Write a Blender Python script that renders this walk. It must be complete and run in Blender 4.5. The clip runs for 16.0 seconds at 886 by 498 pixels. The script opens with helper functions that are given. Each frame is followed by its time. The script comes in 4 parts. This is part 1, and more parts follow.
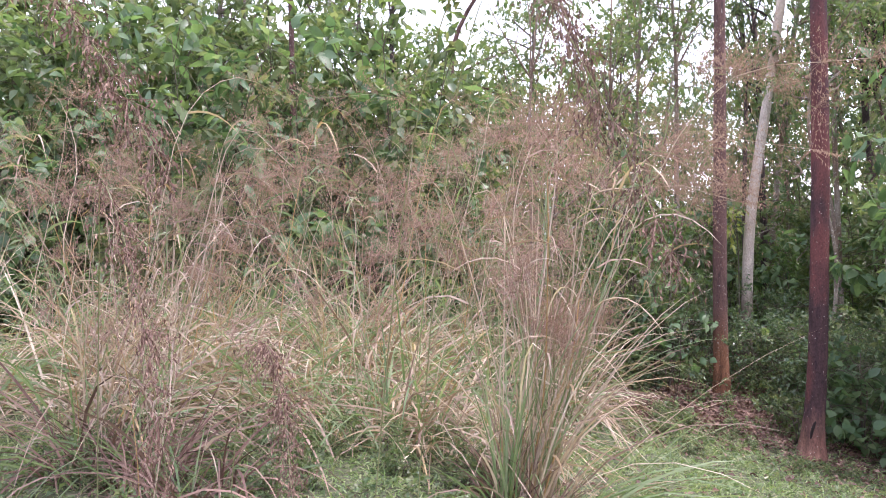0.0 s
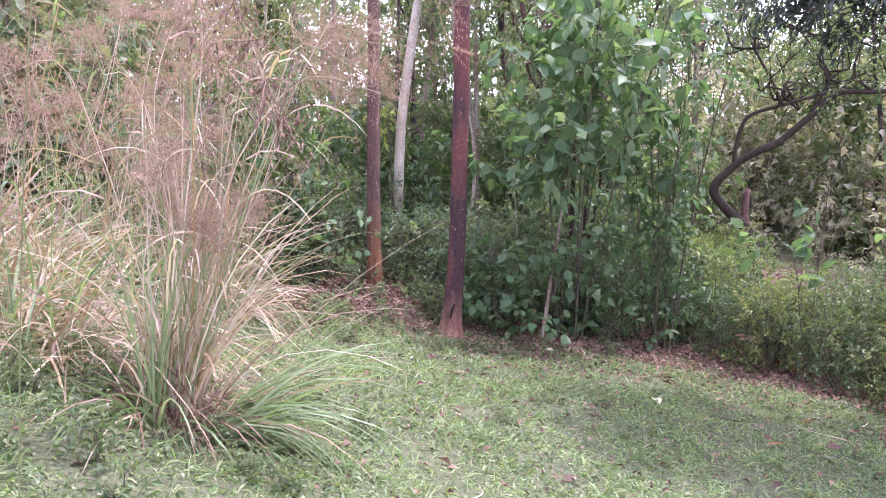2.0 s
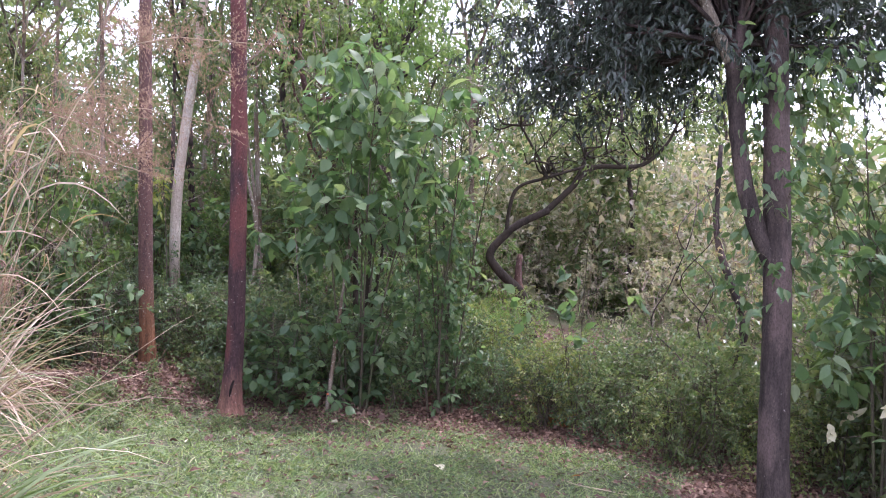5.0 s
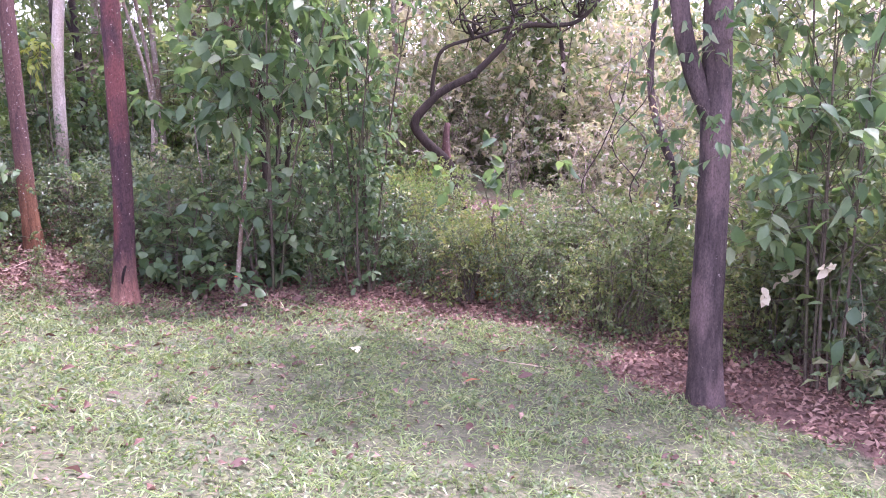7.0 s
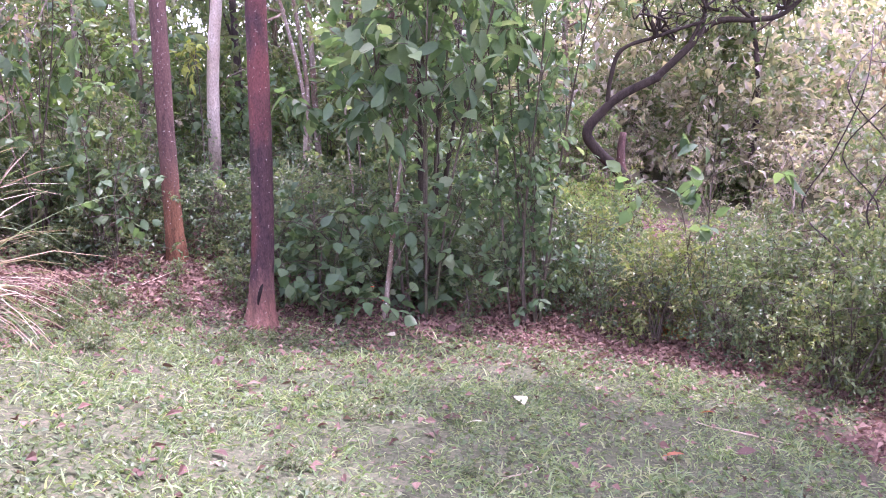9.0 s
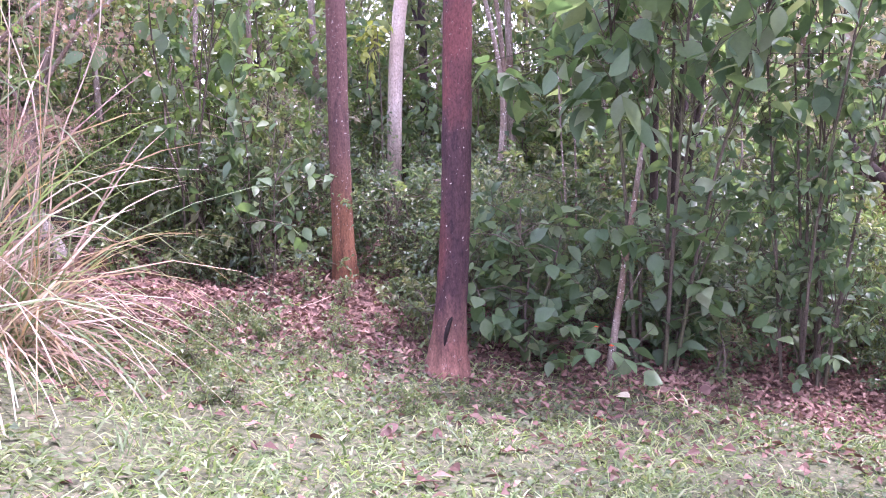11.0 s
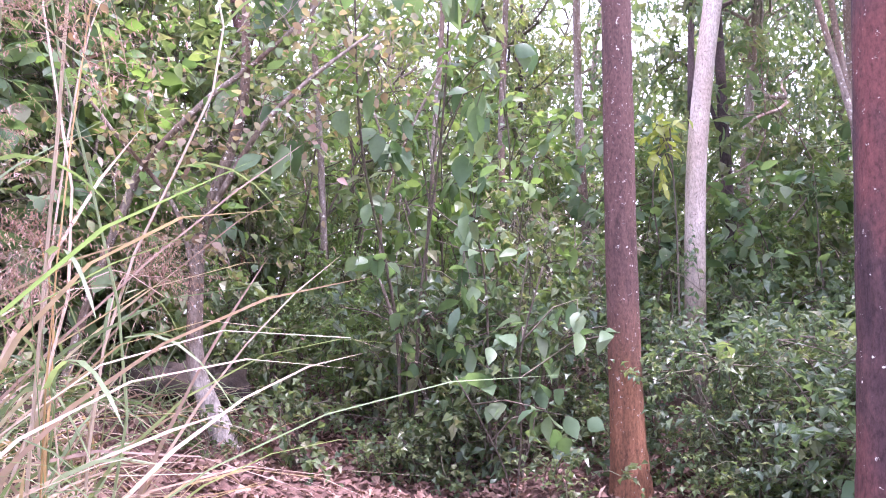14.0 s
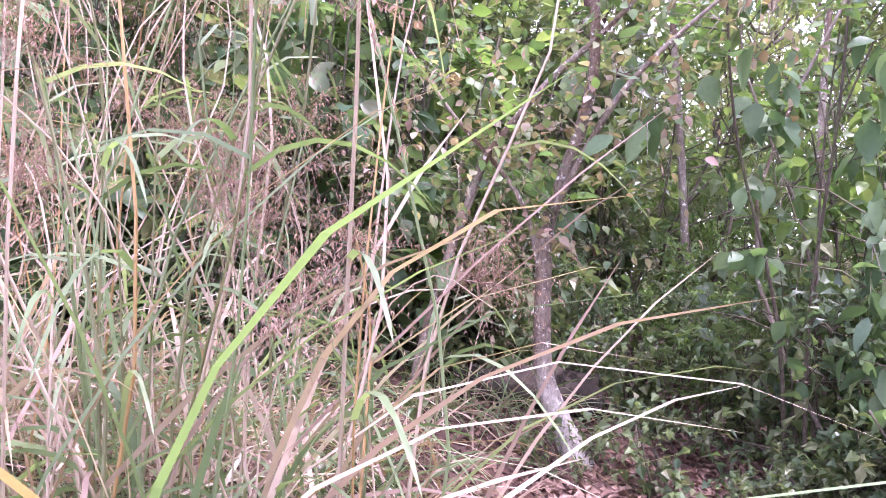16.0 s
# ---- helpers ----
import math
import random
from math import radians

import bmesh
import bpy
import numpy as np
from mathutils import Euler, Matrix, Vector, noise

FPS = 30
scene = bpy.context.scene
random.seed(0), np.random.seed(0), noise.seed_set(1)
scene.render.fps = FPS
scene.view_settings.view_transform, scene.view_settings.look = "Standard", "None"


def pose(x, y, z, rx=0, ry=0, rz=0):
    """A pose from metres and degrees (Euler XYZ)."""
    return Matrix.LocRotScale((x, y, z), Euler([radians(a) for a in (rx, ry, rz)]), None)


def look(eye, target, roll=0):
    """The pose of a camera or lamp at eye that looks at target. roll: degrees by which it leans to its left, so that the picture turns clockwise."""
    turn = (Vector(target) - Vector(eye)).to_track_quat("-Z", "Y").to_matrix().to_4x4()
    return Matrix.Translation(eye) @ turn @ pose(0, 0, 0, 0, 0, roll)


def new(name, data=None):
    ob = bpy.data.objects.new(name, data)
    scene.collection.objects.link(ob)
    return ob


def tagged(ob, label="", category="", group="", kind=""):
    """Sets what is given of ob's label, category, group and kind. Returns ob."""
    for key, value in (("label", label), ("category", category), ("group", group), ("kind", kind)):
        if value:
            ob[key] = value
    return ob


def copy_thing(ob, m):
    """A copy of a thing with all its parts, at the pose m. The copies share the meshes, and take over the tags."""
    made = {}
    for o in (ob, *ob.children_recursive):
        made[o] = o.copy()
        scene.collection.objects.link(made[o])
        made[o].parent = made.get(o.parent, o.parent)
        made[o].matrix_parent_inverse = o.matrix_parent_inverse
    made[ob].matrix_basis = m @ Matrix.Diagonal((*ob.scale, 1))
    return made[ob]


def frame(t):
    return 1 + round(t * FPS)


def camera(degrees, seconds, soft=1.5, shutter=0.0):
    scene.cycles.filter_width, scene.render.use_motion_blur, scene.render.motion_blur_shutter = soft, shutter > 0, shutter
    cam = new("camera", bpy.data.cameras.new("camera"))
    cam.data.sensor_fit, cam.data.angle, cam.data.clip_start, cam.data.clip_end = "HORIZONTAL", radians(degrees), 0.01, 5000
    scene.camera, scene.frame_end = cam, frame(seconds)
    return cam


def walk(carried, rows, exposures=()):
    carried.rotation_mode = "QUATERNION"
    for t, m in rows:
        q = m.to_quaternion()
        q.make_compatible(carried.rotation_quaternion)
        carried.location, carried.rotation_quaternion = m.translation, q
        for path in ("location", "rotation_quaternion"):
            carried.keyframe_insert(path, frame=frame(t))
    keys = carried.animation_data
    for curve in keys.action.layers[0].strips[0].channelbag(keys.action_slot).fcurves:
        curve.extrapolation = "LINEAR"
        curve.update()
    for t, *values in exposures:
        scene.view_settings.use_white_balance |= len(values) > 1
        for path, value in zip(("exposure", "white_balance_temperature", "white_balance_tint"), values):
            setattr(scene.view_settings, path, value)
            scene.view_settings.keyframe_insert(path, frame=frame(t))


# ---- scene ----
cam = camera(57.9, 16.0, soft=1.0)
PATH = [
    (0, (0.316, -0.237, 1.922), (0.253, 2.001, 1.957), -0.6),
    (0.5, (0.333, -0.185, 1.895), (0.489, 2.048, 1.822), -0.6),
    (1, (0.355, -0.175, 1.879), (0.719, 2.028, 1.697), -0.7),
    (1.5, (0.376, -0.162, 1.872), (0.983, 1.978, 1.612), -0.5),
    (2, (0.394, -0.161, 1.879), (1.232, 1.902, 1.628), -0.2),
    (2.5, (0.401, -0.181, 1.908), (1.396, 1.821, 1.767), -0.3),
    (3, (0.417, -0.256, 1.950), (1.492, 1.709, 1.913), -0.7),
    (3.5, (0.422, -0.280, 1.962), (1.527, 1.667, 2.052), -0.8),
    (4, (0.418, -0.287, 1.969), (1.550, 1.640, 2.118), -0.9),
    (4.5, (0.420, -0.262, 1.975), (1.643, 1.613, 2.053), -0.7),
    (5, (0.478, -0.202, 1.959), (1.830, 1.584, 1.884), -0.2),
    (5.2, (0.513, -0.184, 1.952), (1.915, 1.558, 1.801), -0.1),
    (7.3, (1.307, 0.431, 1.777), (2.761, 2.082, 1.354), -1.6),
    (7.5, (1.387, 0.544, 1.771), (2.838, 2.202, 1.365), -1.8),
    (8, (1.614, 0.840, 1.714), (2.972, 2.587, 1.359), -1.5),
    (8.5, (1.804, 1.172, 1.652), (3.031, 3.012, 1.295), -1.5),
    (9, (1.949, 1.567, 1.599), (3.062, 3.476, 1.236), -1.7),
    (9.5, (2.131, 1.973, 1.492), (3.084, 3.973, 1.156), -1.8),
    (10, (2.257, 2.466, 1.420), (3.069, 4.533, 1.127), -2.2),
    (10.2, (2.287, 2.703, 1.396), (3.074, 4.778, 1.091), -2.1),
    (12.3, (2.782, 5.120, 1.108), (3.201, 7.312, 0.935), -0.6),
    (12.5, (2.796, 5.288, 1.122), (3.156, 7.494, 0.976), -0.7),
    (13, (2.769, 5.708, 1.185), (2.970, 7.937, 1.118), -1.5),
    (13.5, (2.775, 6.040, 1.269), (2.865, 8.278, 1.310), -2.2),
    (14, (2.858, 6.355, 1.291), (2.853, 8.593, 1.406), -1.4),
    (14.5, (2.880, 6.677, 1.285), (2.800, 8.914, 1.383), -0.8),
    (15, (2.817, 6.934, 1.303), (2.567, 9.158, 1.394), -0.8),
    (15.5, (2.763, 6.994, 1.323), (2.164, 9.150, 1.404), -1.0),
    (16, (2.726, 6.984, 1.352), (1.775, 9.009, 1.455), -0.5),
]
EXPOSURE = [(0, 0.38, 6090, 24), (0.6, 0.66, 6020, 19), (1.6, 0.76, 5950, 24), (2.5, 0.9, 5720, 35), (3.5, 0.34, 5720, 35), (4.0, 0.04, 5990, 28), (4.5, 0.01, 6040, 26), (5.2, 0.66, 5880, 28), (7.3, 1.16, 5780, 51), (10, 1.21, 5730, 52), (12.5, 1.43, 5730, 49), (14, 1.45, 5730, 46), (15, 1.51, 5730, 47), (16, 1.39, 5730, 46)]
walk(cam, [(t, look(eye, target, roll)) for t, eye, target, roll in PATH], EXPOSURE)

# ---- light ----
SUN_EL, SUN_AZ = 68.0, 97.0   # elevation; compass bearing, clockwise from +y
world = bpy.data.worlds.new("sky")
scene.world = world
world.use_nodes = True
wn = world.node_tree
sky = wn.nodes.new("ShaderNodeTexSky")
sky.sky_type, sky.sun_disc = "NISHITA", False
sky.sun_elevation, sky.sun_rotation = radians(SUN_EL), radians(SUN_AZ)
sky.dust_density, sky.air_density, sky.ozone_density = 5.0, 1.0, 1.0
haze = wn.nodes.new("ShaderNodeMix")
haze.data_type = "RGBA"
haze.inputs[0].default_value = 0.6
haze.inputs[7].default_value = (10.0, 10.2, 11.0, 1)
wn.links.new(sky.outputs[0], haze.inputs[6])
bg = wn.nodes["Background"]
wn.links.new(haze.outputs[2], bg.inputs[0])
bg.inputs[1].default_value = 0.30
sun_data = bpy.data.lights.new("sun", "SUN")
sun_data.energy, sun_data.angle, sun_data.color = 3.9, radians(1.0), (1.0, 0.96, 0.92)
sun = new("sun", sun_data)
sa, se = radians(SUN_AZ), radians(SUN_EL)
sun_dir = Vector((math.sin(sa) * math.cos(se), math.cos(sa) * math.cos(se), math.sin(se)))
sun.matrix_world = look(sun_dir * 60, (0, 0, 0))


# ---- materials ----
def base_mat(name):
    m = bpy.data.materials.new(name)
    m.use_nodes = True
    t = m.node_tree
    return m, t, t.nodes["Principled BSDF"], t.nodes["Material Output"]


def ramp_node(t, stops):
    r = t.nodes.new("ShaderNodeValToRGB")
    e = r.color_ramp.elements
    while len(e) < len(stops):
        e.new(0.5)
    for k, (p, c) in zip(e, stops):
        k.position, k.color = p, (*c, 1)
    return r


def noise_node(t, scale, detail=4.0, rough=0.6, stretch=None, coords="Object"):
    tc = t.nodes.new("ShaderNodeTexCoord")
    n = t.nodes.new("ShaderNodeTexNoise")
    n.inputs["Scale"].default_value, n.inputs["Detail"].default_value, n.inputs["Roughness"].default_value = scale, detail, rough
    if stretch:
        mp = t.nodes.new("ShaderNodeMapping")
        mp.inputs["Scale"].default_value = stretch
        t.links.new(tc.outputs[coords], mp.inputs[0])
        t.links.new(mp.outputs[0], n.inputs[0])
    else:
        t.links.new(tc.outputs[coords], n.inputs[0])
    return n


def mix_node(t, fac, a, b, mode="MIX"):
    m = t.nodes.new("ShaderNodeMix")
    m.data_type, m.blend_type = "RGBA", mode
    for sock, v in ((m.inputs[0], fac), (m.inputs[6], a), (m.inputs[7], b)):
        if isinstance(v, (int, float)):
            sock.default_value = v
        elif isinstance(v, tuple):
            sock.default_value = (*v, 1)
        else:
            t.links.new(v, sock)
    return m.outputs[2]


def leaf_mat(name, colours, rough=0.36, through_light=0.48, mottled=0.3, spec=0.6):
    """Leaves: a hue for each leaf, mottling, and light that shines through."""
    m, t, p, out = base_mat(name)
    geo = t.nodes.new("ShaderNodeNewGeometry")
    r = ramp_node(t, [(i / max(1, len(colours) - 1), c) for i, c in enumerate(colours)])
    t.links.new(geo.outputs["Random Per Island"], r.inputs[0])
    n = noise_node(t, 35, 3)
    dark = mix_node(t, mottled, r.outputs[0], n.outputs[0], "MULTIPLY")
    gain = mix_node(t, 1.0, dark, (1 + mottled * 0.9,) * 3, "MULTIPLY")
    big = noise_node(t, 1.1, 2)
    col = mix_node(t, 0.3, gain, mix_node(t, 1.0, gain, big.outputs[0], "OVERLAY"))
    t.links.new(col, p.inputs["Base Color"])
    p.inputs["Roughness"].default_value = rough
    p.inputs["Specular IOR Level"].default_value = spec
    tr = t.nodes.new("ShaderNodeBsdfTranslucent")
    t.links.new(mix_node(t, 1.0, col, (1.25, 1.3, 0.7), "MULTIPLY"), tr.inputs[0])
    mx = t.nodes.new("ShaderNodeMixShader")
    mx.inputs[0].default_value = through_light
    t.links.new(p.outputs[0], mx.inputs[1])
    t.links.new(tr.outputs[0], mx.inputs[2])
    t.links.new(mx.outputs[0], out.inputs[0])
    return m


def bark_mat(name, dark, light, patch, lichen=0.0, lichen_col=(0.6, 0.58, 0.52), scale=1.0, base_col=None, base_z=(0.0, 1.0), bump=0.5):
    m, t, p, out = base_mat(name)
    grain = noise_node(t, 14 * scale, 7, 0.7, (1, 1, 0.22))
    r = ramp_node(t, [(0.3, dark), (0.7, light)])
    t.links.new(grain.outputs[0], r.inputs[0])
    blotch = noise_node(t, 2.2 * scale, 3, 0.5, (1, 1, 0.45))
    rb = ramp_node(t, [(0.47, (0, 0, 0)), (0.57, (1, 1, 1))])
    t.links.new(blotch.outputs[0], rb.inputs[0])
    col = mix_node(t, rb.outputs[0], r.outputs[0], patch)
    if base_col:
        tc = t.nodes.new("ShaderNodeTexCoord")
        sx = t.nodes.new("ShaderNodeSeparateXYZ")
        t.links.new(tc.outputs["Object"], sx.inputs[0])
        wob = noise_node(t, 5, 3, 0.6, (1, 1, 0.4))
        ad = t.nodes.new("ShaderNodeMath")
        ad.operation, ad.inputs[1].default_value = "MULTIPLY", 0.8
        t.links.new(wob.outputs[0], ad.inputs[0])
        su = t.nodes.new("ShaderNodeMath")
        su.operation = "ADD"
        t.links.new(sx.outputs[2], su.inputs[0])
        t.links.new(ad.outputs[0], su.inputs[1])
        mr = t.nodes.new("ShaderNodeMapRange")
        mr.inputs[1].default_value, mr.inputs[2].default_value = base_z[0] + 0.4, base_z[1] + 0.4
        mr.inputs[3].default_value, mr.inputs[4].default_value = 1, 0
        t.links.new(su.outputs[0], mr.inputs[0])
        fib = noise_node(t, 16, 5, 0.7, (1, 1, 0.12))
        rf = ramp_node(t, [(0.35, tuple(c * 0.45 for c in base_col)), (0.6, base_col)])
        t.links.new(fib.outputs[0], rf.inputs[0])
        col = mix_node(t, mr.outputs[0], col, rf.outputs[0])
    if lichen:
        sp = noise_node(t, 30, 5, 0.7)
        rs = ramp_node(t, [(0.725 - lichen, (0, 0, 0)), (0.76 - lichen, (1, 1, 1))])
        t.links.new(sp.outputs[0], rs.inputs[0])
        col = mix_node(t, rs.outputs[0], col, lichen_col)
    fine = noise_node(t, 70, 4, 0.75, (1, 1, 0.5))
    rg = ramp_node(t, [(0.32, (0.45, 0.44, 0.44)), (0.5, (1, 1, 1)), (0.7, (1.5, 1.45, 1.4))])
    t.links.new(fine.outputs[0], rg.inputs[0])
    col = mix_node(t, 0.85, col, rg.outputs[0], "MULTIPLY")
    t.links.new(col, p.inputs["Base Color"])
    p.inputs["Roughness"].default_value = 0.85
    p.inputs["Specular IOR Level"].default_value = 0.25
    b = t.nodes.new("ShaderNodeBump")
    b.inputs["Strength"].default_value, b.inputs["Distance"].default_value = bump, 0.05
    t.links.new(grain.outputs[0], b.inputs["Height"])
    t.links.new(b.outputs[0], p.inputs["Normal"])
    return m


M_RED = bark_mat("dark_red_bark", (0.022, 0.014, 0.019), (0.088, 0.046, 0.047), (0.118, 0.044, 0.042), 0.075, base_col=(0.30, 0.16, 0.12), base_z=(-0.1, 0.5))
M_ORANGE = bark_mat("orange_stripped_bark", (0.05, 0.03, 0.03), (0.15, 0.085, 0.075), (0.11, 0.06, 0.055), 0.09, base_col=(0.25, 0.12, 0.07), base_z=(0.35, 1.3))
M_WHITE = bark_mat("white_bark", (0.34, 0.28, 0.24), (0.62, 0.56, 0.49), (0.44, 0.36, 0.30), 0.10, (0.16, 0.12, 0.10), base_col=(0.2, 0.17, 0.13), base_z=(0.9, 1.7))
M_GREY = bark_mat("grey_brown_bark", (0.022, 0.017, 0.018), (0.095, 0.072, 0.07), (0.125, 0.09, 0.088), 0.05, (0.36, 0.32, 0.31), bump=0.9)
M_THIN = bark_mat("thin_stem_bark", (0.06, 0.05, 0.04), (0.15, 0.125, 0.095), (0.10, 0.10, 0.06), 0.03)
M_PALE = bark_mat("pale_lichen_bark", (0.13, 0.10, 0.08), (0.36, 0.31, 0.26), (0.17, 0.12, 0.09), 0.13, (0.62, 0.60, 0.55))
M_FLAKE = bark_mat("flaking_pale_bark", (0.10, 0.075, 0.06), (0.30, 0.25, 0.21), (0.17, 0.12, 0.09), 0.12, (0.62, 0.60, 0.56), base_col=(0.46, 0.42, 0.37), base_z=(0.15, 0.6))
M_BLACK = bark_mat("dark_twisted_bark", (0.018, 0.014, 0.012), (0.06, 0.045, 0.035), (0.04, 0.03, 0.022), 0.0)
M_HOLE = bark_mat("charred_wood", (0.008, 0.006, 0.006), (0.03, 0.022, 0.02), (0.015, 0.01, 0.01))
L_DARK = leaf_mat("dark_leaves", [(0.066, 0.108, 0.066), (0.09, 0.138, 0.078), (0.12, 0.174, 0.084), (0.072, 0.114, 0.078), (0.156, 0.18, 0.108)], spec=0.45)
L_MID = leaf_mat("green_leaves", [(0.085, 0.135, 0.065), (0.115, 0.165, 0.075), (0.165, 0.215, 0.095), (0.095, 0.14, 0.08), (0.20, 0.21, 0.12), (0.12, 0.17, 0.08)], spec=0.5)
L_BRIGHT = leaf_mat("bright_leaves", [(0.14, 0.19, 0.06), (0.20, 0.25, 0.08), (0.11, 0.16, 0.06), (0.25, 0.27, 0.11), (0.18, 0.17, 0.08)], through_light=0.45)
# brighter greens that put sunlight into the leaf colour
L_SUN = leaf_mat("sunlit_leaves", [(0.11, 0.19, 0.06), (0.15, 0.23, 0.08), (0.085, 0.15, 0.06), (0.20, 0.26, 0.10), (0.10, 0.17, 0.075)], through_light=0.5)
L_BIG = leaf_mat("large_leaves", [(0.075, 0.135, 0.07), (0.10, 0.17, 0.085), (0.15, 0.22, 0.11), (0.08, 0.14, 0.08), (0.20, 0.25, 0.15)], rough=0.46, spec=0.4)
# near-black leaf colours hold the backlit shade of the forked tree's crown
L_SHADE = leaf_mat("shade_blackened_leaves", [(0.032, 0.045, 0.040), (0.052, 0.068, 0.056), (0.038, 0.056, 0.045)], through_light=0.12)
L_BROWN = leaf_mat("dead_leaves", [(0.101, 0.054, 0.044), (0.16, 0.093, 0.073), (0.226, 0.146, 0.116), (0.084, 0.047, 0.038), (0.277, 0.187, 0.145), (0.127, 0.063, 0.051)], rough=0.65, through_light=0.1, spec=0.3)
L_PALE = leaf_mat("pale_fallen_leaf", [(0.46, 0.42, 0.29), (0.55, 0.51, 0.38)], rough=0.6, through_light=0.1)
L_RUST = leaf_mat("rust_leaf", [(0.38, 0.15, 0.07), (0.30, 0.11, 0.06)], rough=0.6)
L_SCRUB = leaf_mat("dry_scrub_leaves", [(0.221, 0.234, 0.146), (0.35, 0.298, 0.27), (0.156, 0.217, 0.112), (0.405, 0.343, 0.348), (0.304, 0.307, 0.213)], rough=0.6)
L_DRY = leaf_mat("browned_leaves", [(0.2, 0.138, 0.1), (0.3, 0.25, 0.175), (0.175, 0.213, 0.1), (0.375, 0.3, 0.237), (0.237, 0.15, 0.125)], rough=0.6)
L_STRAW = leaf_mat("dry_grass_blades", [(0.344, 0.249, 0.189), (0.464, 0.37, 0.284), (0.258, 0.172, 0.138), (0.568, 0.499, 0.413), (0.361, 0.249, 0.206), (0.189, 0.129, 0.103), (0.43, 0.31, 0.172)], rough=0.6, through_light=0.3, mottled=0.2)
L_BLADE = leaf_mat("green_grass_blades", [(0.126, 0.189, 0.09), (0.18, 0.252, 0.126), (0.261, 0.315, 0.189), (0.108, 0.171, 0.077)], rough=0.45, mottled=0.2)
L_TURF = leaf_mat("turf_blades", [(0.11, 0.177, 0.066), (0.182, 0.262, 0.11), (0.259, 0.342, 0.167), (0.326, 0.332, 0.198), (0.139, 0.214, 0.079), (0.221, 0.305, 0.141), (0.072, 0.118, 0.044), (0.413, 0.46, 0.273)], rough=0.5, mottled=0.2)
L_CANE = leaf_mat("yellowed_stalks", [(0.42, 0.27, 0.10), (0.36, 0.22, 0.09), (0.48, 0.36, 0.18)], rough=0.5, through_light=0.2)
L_PLUME = leaf_mat("pinkish_plume", [(0.285, 0.19, 0.171), (0.38, 0.257, 0.218), (0.237, 0.152, 0.142), (0.437, 0.332, 0.275)], rough=0.8, through_light=0.35, spec=0.1)
L_YELLOW = leaf_mat("yellow_green_leaves", [(0.26, 0.31, 0.07), (0.32, 0.35, 0.09)], through_light=0.45)
L_FLOWER = leaf_mat("orange_red_petals", [(0.75, 0.10, 0.04), (0.85, 0.18, 0.06)], rough=0.5, mottled=0.1)


def ground_mat():
    """Soil, moss-green turf in the clearing, red-brown litter towards the trees."""
    m, t, p, out = base_mat("forest_floor")
    fine = noise_node(t, 14, 6, 0.7)
    soil = ramp_node(t, [(0.3, (0.055, 0.032, 0.027)), (0.55, (0.12, 0.072, 0.06)), (0.75, (0.21, 0.135, 0.11))])
    t.links.new(fine.outputs[0], soil.inputs[0])
    turf = ramp_node(t, [(0.32, (0.035, 0.035, 0.024)), (0.48, (0.08, 0.095, 0.05)), (0.6, (0.13, 0.12, 0.08)), (0.74, (0.21, 0.18, 0.13))])
    t.links.new(noise_node(t, 30, 5, 0.7).outputs[0], turf.inputs[0])
    att = t.nodes.new("ShaderNodeAttribute")
    att.attribute_name = "turf"
    wob = noise_node(t, 2.5, 4, 0.65)
    sub = t.nodes.new("ShaderNodeMath")
    sub.operation = "ADD"
    t.links.new(att.outputs["Fac"], sub.inputs[0])
    t.links.new(wob.outputs[0], sub.inputs[1])
    rr = ramp_node(t, [(0.0, (0, 0, 0)), (1.0, (1, 1, 1))])
    mr = t.nodes.new("ShaderNodeMapRange")
    mr.inputs[1].default_value, mr.inputs[2].default_value = 0.85, 1.1
    t.links.new(sub.outputs[0], mr.inputs[0])
    t.links.new(mr.outputs[0], rr.inputs[0])
    col = mix_node(t, rr.outputs[0], soil.outputs[0], turf.outputs[0])
    t.links.new(col, p.inputs["Base Color"])
    p.inputs["Roughness"].default_value = 0.95
    p.inputs["Specular IOR Level"].default_value = 0.2
    b = t.nodes.new("ShaderNodeBump")
    b.inputs["Strength"].default_value, b.inputs["Distance"].default_value = 0.7, 0.04
    t.links.new(fine.outputs[0], b.inputs["Height"])
    t.links.new(b.outputs[0], p.inputs["Normal"])
    return m


M_GROUND = ground_mat()


# ---- the lie of the land ----
def sstep(a, b, x):
    u = np.clip((np.asarray(x, float) - a) / (b - a), 0, 1)
    return u * u * (3 - 2 * u)


def land(x, y):
    """Height of the ground: a side slope that flattens out, and a hill behind the trees."""
    x, y = np.asarray(x, float), np.asarray(y, float)
    xe = np.where(x > 0.7, x, 0.7 - 0.8 * (1 - np.exp(np.minimum(x - 0.7, 0) / 0.8)))
    z = -1.5825 + 2.1159 * np.exp(-np.minimum(xe, 30) / 5.0) + 0.0306 * np.clip(y, -6, 25)
    z = z + 0.1 * np.clip(y - 8.5, 0, 8) * sstep(2.8, 4.2, x)
    far = np.hypot(x - 4, y - 4)
    z = z + 0.10 * np.clip(far - 16, 0, 60) * sstep(2, 14, x)
    return z + 0.025 * np.sin(2.1 * x + 0.6) * np.sin(1.7 * y) + 0.012 * np.sin(5.3 * x) * np.sin(4.7 * y + 1)


def h(x, y):
    return float(land(x, y))


EDGE = [(-40, 11.0), (-2, 9.2), (1.0, 9.2), (3.0, 10.0), (4.3, 9.15), (6.0, 8.9), (7.5, 7.7), (8.4, 6.1), (8.6, 4.2), (8.7, 1.5), (9.0, -2.0)]


def edge_y(x):
    """Where the turf ends, going north."""
    return np.interp(x, [e[0] for e in EDGE[:9]] + [8.75], [e[1] for e in EDGE[:9]] + [-30])


